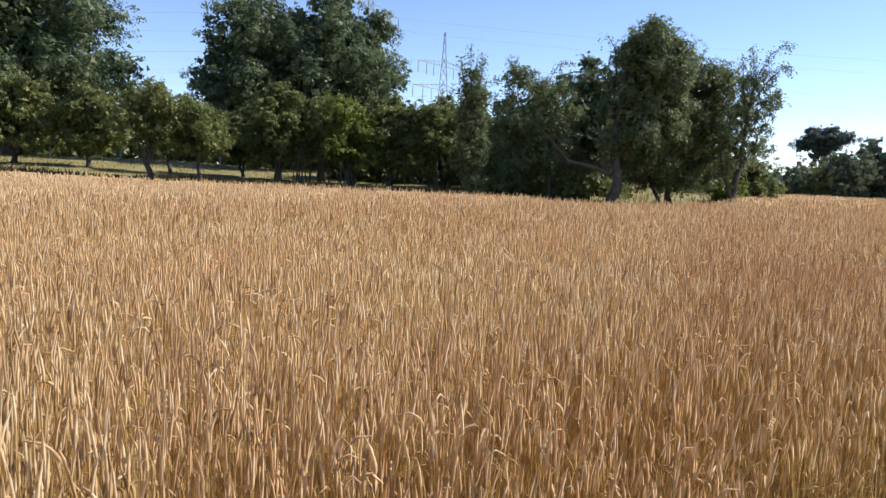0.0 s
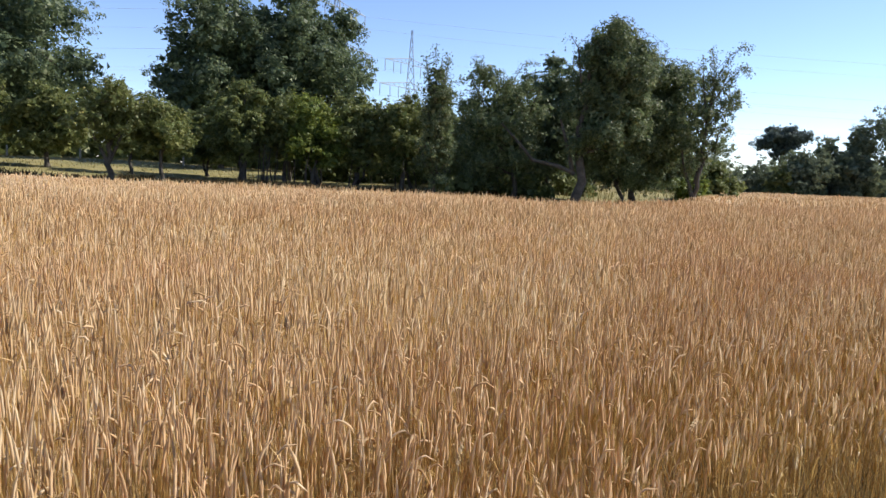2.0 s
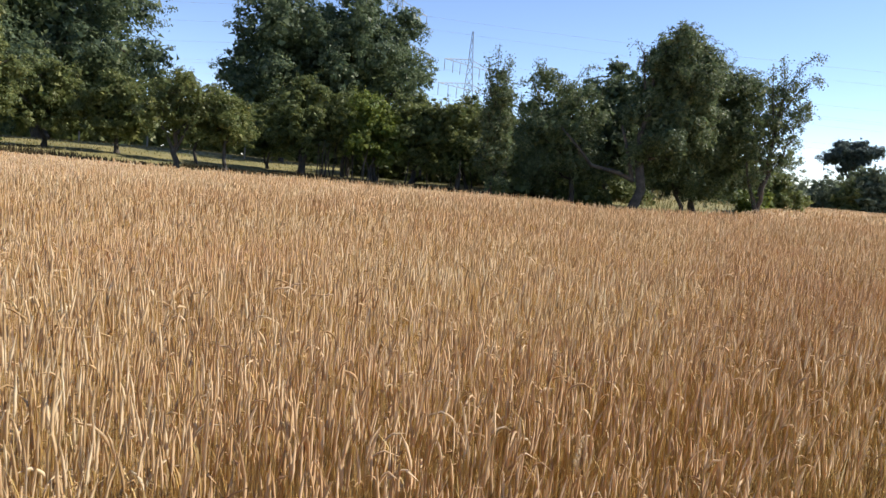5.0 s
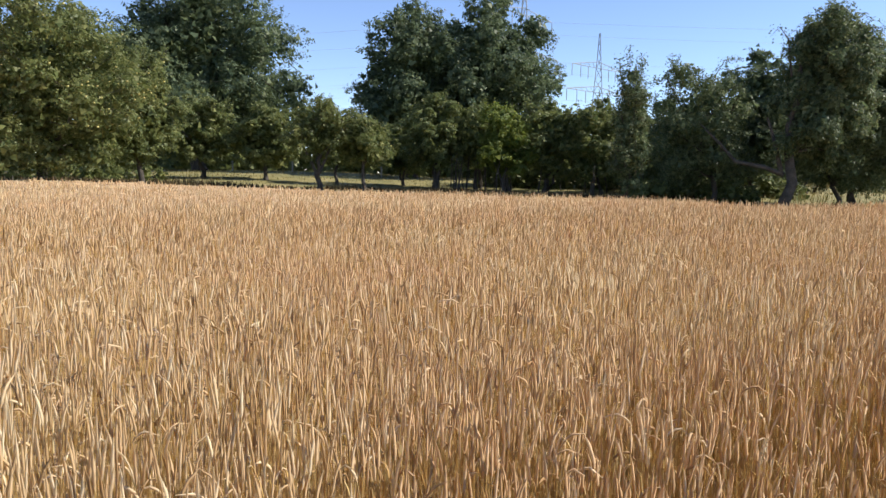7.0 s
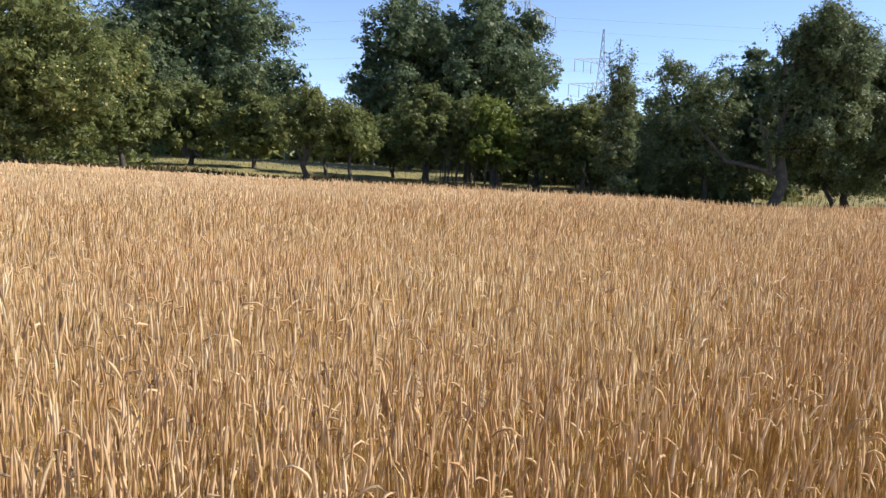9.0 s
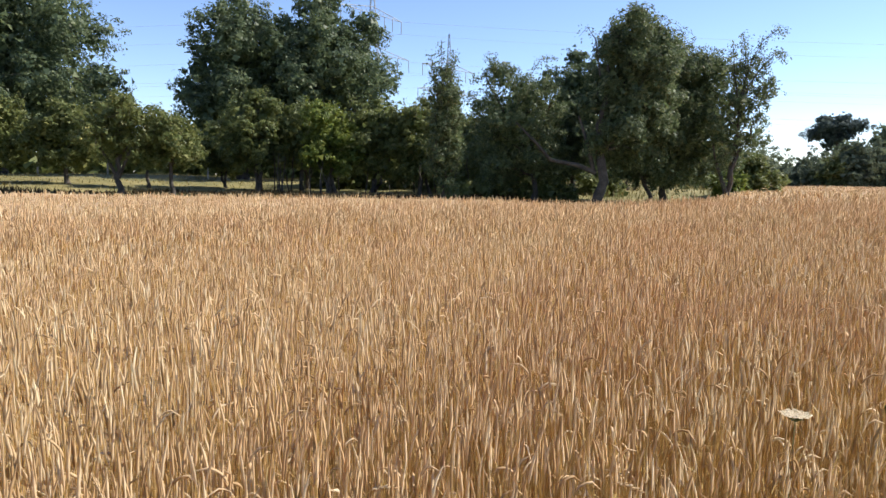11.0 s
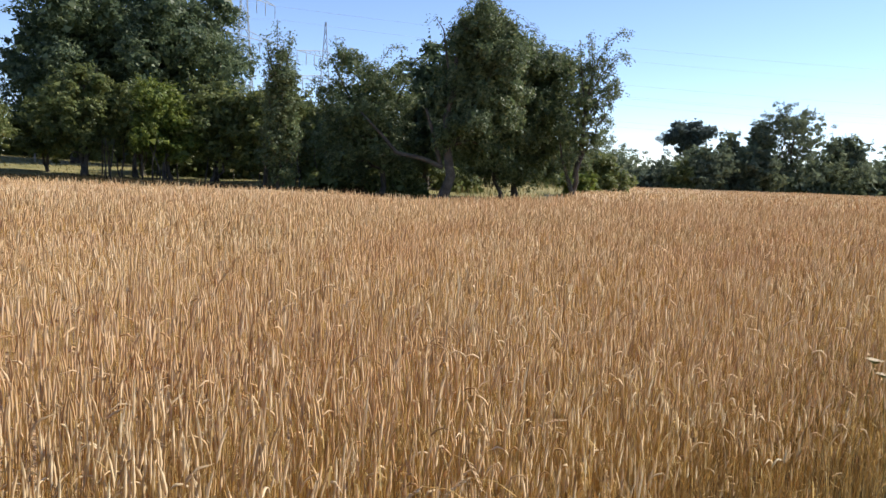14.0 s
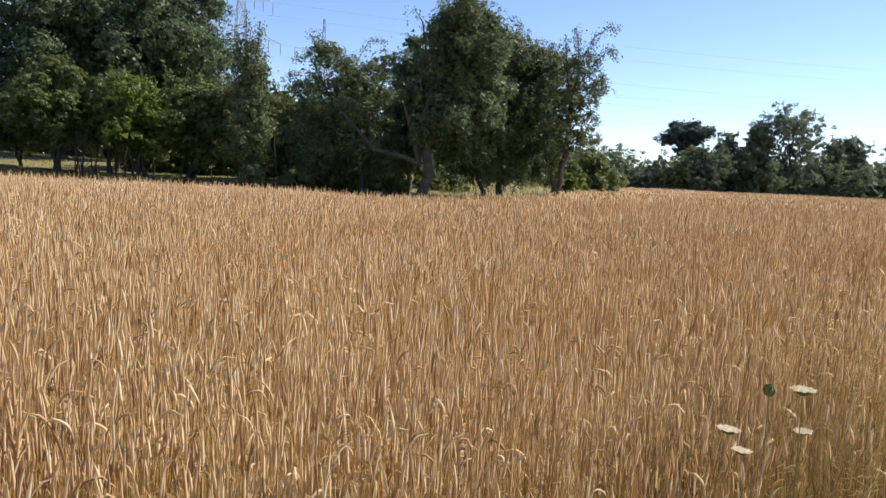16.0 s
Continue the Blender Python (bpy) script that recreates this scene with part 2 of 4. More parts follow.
# ---- the grain field ----
def stalk_mesh(x, y, height, width, rings, radii, ear_from, sides, hooked, lean):
    """Stems with ears as bent tubes; returns vertices, quads and a material index."""
    n = len(x)
    rings, radii = np.asarray(rings), np.asarray(radii)
    heading = rng.uniform(0, 2 * np.pi, n)
    dx, dy = np.cos(heading), np.sin(heading)
    theta = np.abs(rng.normal(0, lean, n))
    hook = np.where(rng.random(n) < hooked, rng.uniform(0.8, 2.6, n), np.abs(rng.normal(0, 0.18, n)))
    p = np.stack([x, y, land(x, y) + rings[0] * height], -1)
    vs = []
    spin = rng.uniform(0, 6.28, n)
    last = rings[0]
    for s, r in zip(rings, radii):
        th = theta * (0.4 + s) + hook * np.clip((s - 0.875) / 0.125, 0, 1)
        step = ((s - last) * height)[:, None]
        p = p + step * np.stack([np.sin(th) * dx, np.sin(th) * dy, np.cos(th)], -1)
        last = s
        e1 = np.stack([-dy, dx, np.zeros(n)], -1)
        e2 = np.stack([np.cos(th) * dx, np.cos(th) * dy, -np.sin(th)], -1)
        for k in range(sides):
            a = spin + k * 2 * np.pi / sides
            vs.append(p + (r * width)[:, None] * (np.cos(a)[:, None] * e1 + np.sin(a)[:, None] * e2))
    m = len(rings)
    v = np.stack(vs, 1).reshape(-1, 3)
    base = (np.arange(n) * m * sides)[:, None, None]
    i = np.arange(m - 1)[None, :, None] * sides + np.arange(sides)[None, None]
    j = np.arange(m - 1)[None, :, None] * sides + ((np.arange(sides) + 1) % sides)[None, None]
    q = np.stack([base + i, base + j, base + j + sides, base + i + sides], -1).reshape(-1, 4)
    mat = np.broadcast_to((np.arange(m - 1) < ear_from).astype(np.int32)[None, :, None], (n, m - 1, sides)).reshape(-1)
    return v, q, mat


def ribbons(p0, heading, length, width, droop, seg=3, rise=1.0):
    """Narrow blades that arch over; returns vertices and quads."""
    n = len(p0)
    dx, dy = np.cos(heading), np.sin(heading)
    side = np.stack([-dy, dx, np.zeros(n)], -1)
    p, vs = p0.copy(), []
    for k in range(seg + 1):
        u = k / seg
        w = (width * (1 - 0.85 * u ** 1.5))[:, None]
        vs += [p - side * w, p + side * w]
        th = 0.25 + droop * u
        p = p + (length / seg)[:, None] * np.stack([np.sin(th) * dx, np.sin(th) * dy, rise * np.cos(th)], -1)
    v = np.stack(vs, 1).reshape(-1, 3)
    b = (np.arange(n) * 2 * (seg + 1))[:, None] + np.arange(seg)[None] * 2
    return v, np.stack([b, b + 1, b + 3, b + 2], -1).reshape(-1, 4)


def scatter(x0, x1, y0, y1, density):
    n = int((x1 - x0) * (y1 - y0) * density)
    return rng.uniform(x0, x1, n), rng.uniform(y0, y1, n)


def in_sight(x, y, margin=0.0):
    left = np.degrees(np.arctan2(x + 0.3, y + 0.4)) > -46.5 - margin
    right = (np.degrees(np.arctan2(x - 5.4, y - 3.5)) < 40 + margin) | (np.degrees(np.arctan2(x - 0.2, y + 0.1)) < 42.5 + margin)
    return left & right


def in_field(x, y):
    rag = 0.12 * ripple(x, y, 11, 3.0)
    return (off_path(x, y) > 1.0 + 2 * rag) & (y < field_end(x) + 0.3 * ripple(x, y, 12, 1.5))


def build_wheat():
    vs, qs, ms, n0 = [], [], [], 0

    def add(v, q, m):
        nonlocal n0
        vs.append(v)
        qs.append(q + n0)
        ms.append(m)
        n0 += len(v)

    bands = [  # nearest and farthest from the path, stems a square metre, rings, radii, first ear ring, sides, thickness
        (0.0, 3.0, 820, (0.15, 0.888, 0.90, 0.915, 0.935, 0.955, 1.0), (0.0014, 0.0010, 0.0038, 0.0050, 0.0038, 0.0046, 0.0008), 1, 3, 1.0),
        (3.0, 7.5, 280, (0.35, 0.88, 0.905, 0.965, 1.0), (0.0015, 0.0011, 0.0059, 0.0054, 0.0014), 1, 3, 1.0),
        (7.5, 15, 118, (0.5, 0.86, 0.90, 1.0), (0.0015, 0.0014, 0.0068, 0.0026), 1, 3, 1.7),
        (15, 30, 48, (0.66, 0.89, 1.0), (0.0035, 0.0088, 0.0026), 0, 3, 1.5),
        (30, 95, 10, (0.70, 0.90, 1.0), (0.009, 0.019, 0.007), 0, 3, 1.8),
    ]
    for d0, d1, density, rings, radii, ear, sides, thick in bands:
        x, y = scatter(-0.78 * d1 - 2, 6.6 + 0.78 * d1 + 2, 0.5, 4.5 + d1, density)
        d = from_path(x, y)
        ok = (d >= d0) & (d < d1) & in_field(x, y) & in_sight(x, y, 2)
        x, y = x[ok], y[ok]
        h = 0.955 + (0.035 if 5 < d0 < 20 else 0.0) * rng.normal(0, 1, len(x)) + 0.035 * ripple(x, y, 5, 1.4) + 0.03 * ripple(x, y, 6, 0.35) + rng.normal(0, 0.045 if d0 < 29 else 0.025, len(x))
        h = h - np.where(rng.random(len(x)) < 0.4, rng.uniform(0.03, 0.32, len(x)), 0) - 0.22 * (1 - smooth(0.9, 1.9, off_path(x, y)))
        wide = thick * rng.uniform(0.7, 1.3, len(x))
        add(*stalk_mesh(x, y, h, wide, rings, radii, ear, sides, 0.13, 0.05))
        if d1 < 10:  # dry leaves that hang from the stems, and broken straw lying across
            k = rng.random(len(x)) < (0.55 if d1 < 4 else 0.14)
            p0 = np.stack([x[k], y[k], land(x[k], y[k]) + h[k] * rng.uniform(0.38, 0.9, k.sum())], -1)
            n = len(p0)
            v, q = ribbons(p0, rng.uniform(0, 6.28, n), rng.uniform(0.05, 0.19, n), rng.uniform(0.0012, 0.0032, n), rng.uniform(0.3, 2.8, n))
            add(v, q, np.ones(len(q), np.int32))
    v, q, m = np.concatenate(vs), np.concatenate(qs), np.concatenate(ms)
    ob = new("ripe_grain", mesh_of("ripe_grain", v, q, [M_EAR, M_STRAW], m))
    tagged(ob, "ripe golden grain standing dense with upright ears", "grain field", kind="stuff")
    # one added sheet for the packed straw below the ears, toned as shaded gaps
    step = 0.5
    xs, ys = np.arange(-95, 110, step), np.arange(0, 80, step)
    gx, gy = np.meshgrid(xs, ys)
    deep = off_path(gx, gy)
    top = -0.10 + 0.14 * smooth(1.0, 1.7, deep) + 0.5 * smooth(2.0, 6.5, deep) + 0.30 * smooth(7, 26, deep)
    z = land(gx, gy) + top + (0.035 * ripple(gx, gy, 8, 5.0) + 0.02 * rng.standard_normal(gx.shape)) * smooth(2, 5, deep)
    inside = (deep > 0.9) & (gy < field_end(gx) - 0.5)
    w = len(xs)
    keep = inside[:-1, :-1] & inside[1:, :-1] & inside[:-1, 1:] & inside[1:, 1:]
    i = (np.arange(len(ys) - 1)[:, None] * w + np.arange(w - 1)[None])[keep]
    v = np.stack([gx, gy, z], -1).reshape(-1, 3)
    q = np.stack([i, i + 1, i + w + 1, i + w], -1)
    used, inv = np.unique(q, return_inverse=True)
    ob = new("straw_filler_sheet", mesh_of("straw_filler_sheet", v[used], inv.reshape(q.shape), [M_FILLER]))
    tagged(ob, "brown filler sheet for the shaded straw below the ears", "straw", kind="stuff")


build_wheat()


# ---- grass ----
def build_grass():
    for low, high, density, tall, mat, name, label, near in (
            (0.32, 0.85, 420, 0.22, M_GRASS, "verge_grass", "dry brownish grass along the edge of the field", 0.3),
            (0.45, 1.75, 1000, 0.70, M_WEED, "verge_weeds", "brown withered weeds between verge and grain", 0.5)):
        x, y = scatter(-2, 12, -1.5, 9, density)
        d = off_path(x, y)
        ok = (d > low) & (d < high) & (rng.random(len(x)) < np.where(ripple(x, y, 21, 1.6) > near - 0.3, 1.0, 0.4))
        x, y = x[ok], y[ok]
        n = len(x)
        h = np.clip(tall * (1 + 0.5 * ripple(x, y, 22, 1.3)), 0.08, 0.8) * rng.uniform(0.5, 1.3, n)
        v, q = ribbons(np.stack([x, y, land(x, y)], -1), rng.uniform(0, 6.28, n), h, rng.uniform(0.0012, 0.0028, n), rng.uniform(0.1, 1.1, n))
        tagged(new(name, mesh_of(name, v, q, [mat])), label, "grass", kind="stuff")
    # band of dark blades in place of the shade before the orchard trees
    x, y = scatter(-42, 8, 18, 44, 42)
    deep = y - field_end(x)
    ok = (deep > 1.0) & (deep < 9.5 + 1.2 * ripple(x, y, 26, 0.5)) & in_sight(x, y, 0)
    x, y = x[ok], y[ok]
    n = len(x)
    h = np.clip(0.24 * (1 + 0.5 * ripple(x, y, 27, 0.9)), 0.12, 0.75) * rng.uniform(0.5, 1.2, n)
    v, q = ribbons(np.stack([x, y, land(x, y)], -1), rng.uniform(0, 6.28, n), h, rng.uniform(0.02, 0.045, n), rng.uniform(0.1, 1.3, n), 2)
    tagged(new("headland_shade", mesh_of("headland_shade", v, q, [M_SHADE_STRIP])), "dark brown blades standing for tree shade between grain and orchard", "grass", kind="stuff")
    x, y = scatter(-45, 36, 26, 80, 6)
    ok = (y > field_end(x) + np.where(x < 7, 9.0, 0.1)) & in_sight(x, y, 0)
    x, y = x[ok], y[ok]
    n = len(x)
    tall = (0.10 + 0.22 * smooth(4, 12, x)) * (1.15 + 0.6 * ripple(x, y, 24, 0.7))
    v, q = ribbons(np.stack([x, y, land(x, y)], -1), rng.uniform(0, 6.28, n), np.clip(tall, 0.05, 0.6) * rng.uniform(0.7, 1.5, n), rng.uniform(0.014, 0.03, n), rng.uniform(0.2, 1.0, n), 2)
    tagged(new("meadow_grass", mesh_of("meadow_grass", v, q, [M_DRYGRASS])), "sun-bleached meadow grass under the orchard trees", "grass", kind="stuff")


build_grass()


# ---- trees ----
def leaves(centres, per, spread, size, normal_up=0.3, slim=0.5):
    """Folded leaves in clumps round the centres; vertices and triangles."""
    n = len(centres) * per
    c = np.repeat(centres, per, 0) + rng.normal(0, 1, (n, 3)) * np.array([spread, spread, spread * 0.75])
    a = rng.normal(0, 1, (n, 3))
    a /= np.linalg.norm(a, axis=1)[:, None]
    up = rng.normal(0, 1, (n, 3)) + np.array([0, 0, normal_up * 3])
    b = np.cross(a, up)
    b /= np.linalg.norm(b, axis=1)[:, None] + 1e-9
    nn = np.cross(a, b)
    s = (size * rng.uniform(0.6, 1.35, n))[:, None]
    w = s * slim
    v = np.stack([c - a * s, c + b * w + nn * w * 0.35, c + a * s, c - b * w + nn * w * 0.35], 1).reshape(-1, 3)
    i = (np.arange(n) * 4)[:, None]
    return v, np.concatenate([i + np.array([[0, 1, 2]]), i + np.array([[0, 2, 3]])], 1).reshape(-1, 3)


def foliage(c, outward, size, slim=0.6, droop=0.0, q=rng):
    """One pointed leaf at each place, facing outwards and up; vertices and triangles."""
    n = len(c)
    nn = outward * 1.1 + q.normal(0, 0.55, (n, 3)) + np.array([0, 0, 0.45])
    nn /= np.linalg.norm(nn, axis=1)[:, None] + 1e-9
    a = q.normal(0, 1, (n, 3)) - np.array([0, 0, 2.5 * droop])
    a -= nn * (a * nn).sum(1)[:, None]
    a /= np.linalg.norm(a, axis=1)[:, None] + 1e-9
    b = np.cross(nn, a)
    s = (size * q.uniform(0.6, 1.4, n))[:, None]
    v = np.stack([c + a * s * 1.2, c - a * s * 0.6 + b * s * slim, c - a * s * 0.6 - b * s * slim], 1).reshape(-1, 3)
    return v, np.arange(3 * n).reshape(-1, 3)


def lobed(q, centres, radii, total, size, slim=0.6, droop=0.0, flat=0.85, tight=0.24):
    """Leaves on the outside of rounded lobes, gathered in tufts; also the tufts' places."""
    share = radii ** 2 / (radii ** 2).sum()
    tufts = np.maximum(6, (share * total / 44).astype(int))
    owner = np.repeat(np.arange(len(centres)), tufts)
    d = q.normal(0, 1, (len(owner), 3)) + np.array([0, 0, 0.3])
    d /= np.linalg.norm(d, axis=1)[:, None]
    d[:, 2] *= flat
    reach = radii[owner] * q.choice([0.6, 0.8, 0.95, 1.05, 1.25], len(owner)) * q.uniform(0.88, 1.12, len(owner))
    places = centres[owner] + d * reach[:, None]
    per = max(1, total // len(owner))
    k = np.repeat(np.arange(len(owner)), per)
    puff = q.normal(0, 1, (len(k), 3))
    puff *= (q.random(len(k)) ** 0.5 / (np.linalg.norm(puff, axis=1) + 1e-9))[:, None]
    wide = (tight * radii[owner] + 0.06) * q.uniform(0.7, 1.45, len(owner))
    c = places[k] + puff * wide[k][:, None] * np.array([1, 1, 0.72])
    if droop:
        c[:, 2] -= np.abs(q.normal(0, droop, len(c)))
    out = c - centres[owner][k]
    out = 0.5 * out / (np.linalg.norm(out, axis=1)[:, None] + 1e-9) + 0.8 * puff
    return foliage(c, out, size, slim, droop, q), places


def joined(*pieces):
    vs, ts, n = [], [], 0
    for v, t in pieces:
        vs.append(v)
        ts.append(t + n)
        n += len(v)
    return np.concatenate(vs), np.concatenate(ts)


PROFILES = {
    "round": ([0, 0.12, 0.35, 0.6, 0.85, 1], [0.55, 0.85, 1, 0.95, 0.62, 0.12]),
    "column": ([0, 0.15, 0.4, 0.7, 0.9, 1], [0.75, 1, 0.95, 0.85, 0.6, 0.2]),
    "dome": ([0, 0.2, 0.5, 0.8, 0.95, 1], [0.85, 1, 0.98, 0.8, 0.45, 0.15]),
    "vase": ([0, 0.25, 0.5, 0.8, 1], [0.3, 0.6, 0.95, 1, 0.5]),
    "oak": ([0, 0.18, 0.45, 0.7, 0.88, 1], [0.8, 1, 0.95, 0.74, 0.46, 0.15]),
    "umbrella": ([0, 0.3, 0.6, 0.85, 1], [0.35, 0.8, 1, 0.85, 0.35]),
}


def crown_points(n, r, bottom, top, profile, seed, ragged=0.28, gaps=0.15, lean=(0, 0), depth=1.0):
    """Places of the leaf clumps inside an uneven crown, from the trunk's foot."""
    q = np.random.default_rng(seed)
    ph = q.uniform(0, 6.28, 8)
    pts = np.zeros((0, 3))
    while len(pts) < n:
        m = n * 2
        h, a = q.random(m), q.uniform(0, 6.28, m)
        edge = np.interp(h, *PROFILES[profile])
        bump = 0.5 * np.sin(2 * a + ph[0] + 5 * h) + 0.45 * np.sin(3 * a + ph[1] - 9 * h) + 0.4 * np.sin(5 * a + ph[2] + 14 * h) + 0.3 * np.sin(8 * a + ph[3] - 20 * h)
        rad = r * edge * (1 + ragged * bump)
        u = q.random(m) ** 0.42
        x, y, z = rad * u * np.cos(a), rad * u * np.sin(a) * depth, bottom + (top - bottom) * h
        s = 2.6 / max(r, 0.6)
        lump = np.sin(x * s * 1.3 + ph[4]) + np.sin(y * s * 1.5 + ph[5]) + np.sin(z * s * 1.2 + ph[6]) + np.sin((x + z) * s * 2.1 + ph[7])
        ok = (q.random(m) < edge) & (lump > -2.2 + 4.4 * gaps)
        x, y = x + lean[0] * h, y + lean[1] * h
        pts = np.concatenate([pts, np.stack([x, y, z], -1)[ok]])
    return pts[:n]


def lobe_plan(n, r, bottom, top, profile, seed, ragged, gaps, lean, depth):
    """Centres and radii of the lobes that make up a crown, well apart from one another."""
    q = np.random.default_rng(seed + 900)
    size = 0.58 * (0.62 * 3.14 * r * r * depth * (top - bottom) / n) ** (1 / 3)
    pool = crown_points(n * 8, max(0.25 * r, r - 0.62 * size), bottom + 0.4 * size, top - 0.62 * size, profile, seed, ragged, gaps, lean, depth)
    picked = [int(q.integers(len(pool)))]
    far = np.linalg.norm(pool - pool[picked[0]], axis=1)
    while len(picked) < n:
        k = int((far * q.uniform(0.75, 1, len(far))).argmax())
        picked.append(k)
        far = np.minimum(far, np.linalg.norm(pool - pool[k], axis=1))
    return pool[picked], size * q.uniform(0.7, 1.3, n)


def limb_path(a, b, r0, r1, q, sag=0.0, seg=5, wob=0.06):
    u = np.linspace(0, 1, seg + 1)[:, None]
    a, b = np.asarray(a, float), np.asarray(b, float)
    p = a * (1 - u) + b * u
    length = np.linalg.norm(b - a)
    p[1:-1] += q.normal(0, wob * length, (seg - 1, 3))
    p[:, 2] += (sag * length * np.sin(np.pi * u))[:, 0]
    return np.concatenate([p, (r0 * (1 - u) + r1 * u)], 1)


def fruit_mesh():
    bm = bmesh.new()
    bmesh.ops.create_uvsphere(bm, u_segments=8, v_segments=6, radius=0.042)
    for v in bm.verts:  # dimple at the stalk
        if v.co.z > 0.036:
            v.co.z -= 0.012
    me = bpy.data.meshes.new("fruit")
    bm.to_mesh(me)
    bm.free()
    me.materials.append(M_APPLE)
    return me


FRUIT = fruit_mesh()


def tree(name, label, x, y, r, bottom, top, mat, trunk=0.16, profile="round", clumps=220, per=26, size=0.09, seed=1, lean=(0, 0), off=(0, 0),
         gaps=0.15, ragged=0.28, droop=0.0, limbs=12, twigs=40, slim=0.6, fruit=0, stems=1, group="", category="tree", extra=(), depth=1.0,
         spires=0, core_fill=1.0, shoots_up=14, lobes=0, flat=0.85, shoot_size=1.0):
    """A tree from trunk, limbs, brushwood and a crown of leafy lobes; extra: boughs of (x, y, z, radius)."""
    q = np.random.default_rng(seed)
    z0 = float(land(x, y))
    root = thing(name, (x, y, z0), label, category, group)
    b, t = bottom - z0, top - z0
    shift = np.array([off[0], off[1], 0])
    n = lobes or int(np.clip(9 + clumps / 14, 10, 60))
    centres, radii = lobe_plan(n, r, b, t, profile, seed, ragged, gaps, lean, depth)
    centres = centres + shift
    crown, tufts = lobed(q, centres, radii, int(clumps * per * 3.6), size * 0.88, slim, droop, flat)
    pieces = [crown]
    inner = int(clumps * 10 * core_fill)
    if inner:  # the shaded leaves inside
        k = q.integers(0, n, inner)
        d = q.normal(0, 0.36, (inner, 3)) * radii[k][:, None]
        pieces.append(foliage(centres[k] + d, d, size * 1.9, 0.8, droop, q))
        mid = crown_points(inner // 2, r * 0.62, b + 0.14 * (t - b), b + 0.82 * (t - b), profile, seed + 500, ragged, 0.05, lean, depth) + shift
        pieces.append(foliage(mid, q.normal(0, 0.5, mid.shape), size * 2.3, 0.8, droop, q))
    wood, shoots, boles, arms = [], [], [], []
    for k in range(stems):
        foot = np.array([0, 0, -0.1]) + (q.normal(0, 0.35, 3) * (1, 1, 0) if k else 0)
        head = np.array([off[0] * 0.25 + lean[0] * 0.6, off[1] * 0.25 + lean[1] * 0.6, b + 0.62 * (t - b)]) + (q.normal(0, r * 0.3, 3) if k else 0)
        main = limb_path(foot, head, trunk, trunk * 0.3, q, seg=8, wob=0.018)
        main[0, 3] *= 1.45
        wood.append(main)

    def along(path, count, spread):
        u = q.uniform(0.12, 1, count) * (len(path) - 1)
        i = np.minimum(u.astype(int), len(path) - 2)
        f = (u - i)[:, None]
        c = path[i, :3] * (1 - f) + path[i + 1, :3] * f + q.normal(0, spread, (count, 3))
        pieces.append(foliage(c, q.normal(0, 0.6, c.shape), size * 0.85, slim, droop, q))

    high = tufts[np.argsort(-tufts[:, 2] + q.normal(0, 0.2 * (t - b), len(tufts)))][:shoots_up]
    for p in high:  # shoots that stand out of the crown, or hang over where it droops
        tall = q.uniform(0.35, 0.95) * min(1.0, 0.13 * (t - b)) * shoot_size
        away = (p - np.array([shift[0], shift[1], p[2]])) * (1, 1, 0)
        away /= np.linalg.norm(away) + 1e-9
        if droop:
            end = p + away * tall * 0.9 + np.array([0, 0, q.uniform(-0.4, 0.25)])
            sprig = limb_path(p - away * 0.3, end, 0.014, 0.004, q, 0.32, 4, 0.03)
        else:
            sprig = limb_path(p - (0, 0, 0.4), p + away * 0.3 * tall + (q.normal(0, 0.1), q.normal(0, 0.1), tall), 0.014, 0.004, q, 0, 3, 0.04)
        shoots.append(sprig)
        along(sprig, 26, 0.07)
    for p in centres[q.permutation(n)][:limbs]:
        main = wood[q.integers(stems)]
        low = [m for m in main if m[2] < p[2] - 0.1 and m[2] > b * 0.85]
        m = low[q.integers(len(low))] if low else main[len(main) // 2]
        arms.append(limb_path(m[:3], p, m[3] * 0.55, 0.012, q, 0.08, 5, 0.05))
    knots = np.concatenate([a[1:] for a in arms]) if arms else wood[0][3:]
    for p in tufts[q.permutation(len(tufts))][:twigs]:
        d = np.linalg.norm(knots[:, :3] - p, axis=1)
        k = knots[d.argmin()]
        shoots.append(limb_path(k[:3], p, min(k[3], 0.03) * 0.8, 0.006, q, 0.03, 3, 0.06))
    for path in extra:
        path = np.asarray(path, float) - np.array([x, y, z0, 0])
        boles.append(path)
        if spires:
            along(path, spires, 0.13)
    for name_of, group_of, sides in (("trunk", wood, 9), ("limb", boles, 8), ("limb", arms, 5)):
        for a in group_of:
            child(name_of, mesh_of(name_of, *tubes([a], sides), [M_BARK], smooth_faces=True), root)
    tagged(child("brushwood", mesh_of("brushwood", *tubes(shoots, 4), [M_BARK], smooth_faces=True), root), kind="stuff")
    child("crown", mesh_of("crown", *joined(*pieces), [mat]), root)
    if fruit:
        outer = tufts[np.argsort(-np.hypot(tufts[:, 0], tufts[:, 1]) + q.normal(0, 0.6, len(tufts)))][:fruit]
        for p in outer:
            ob = child("fruit", FRUIT, root, "pale ripening fruit")
            ob.location = Vector(p * (1.04, 1.04, 1) + q.normal(0, 0.1, 3))
            ob.scale = (q.uniform(0.8, 1.2),) * 3
    return root


ORCHARD = "orchard trees along the field"
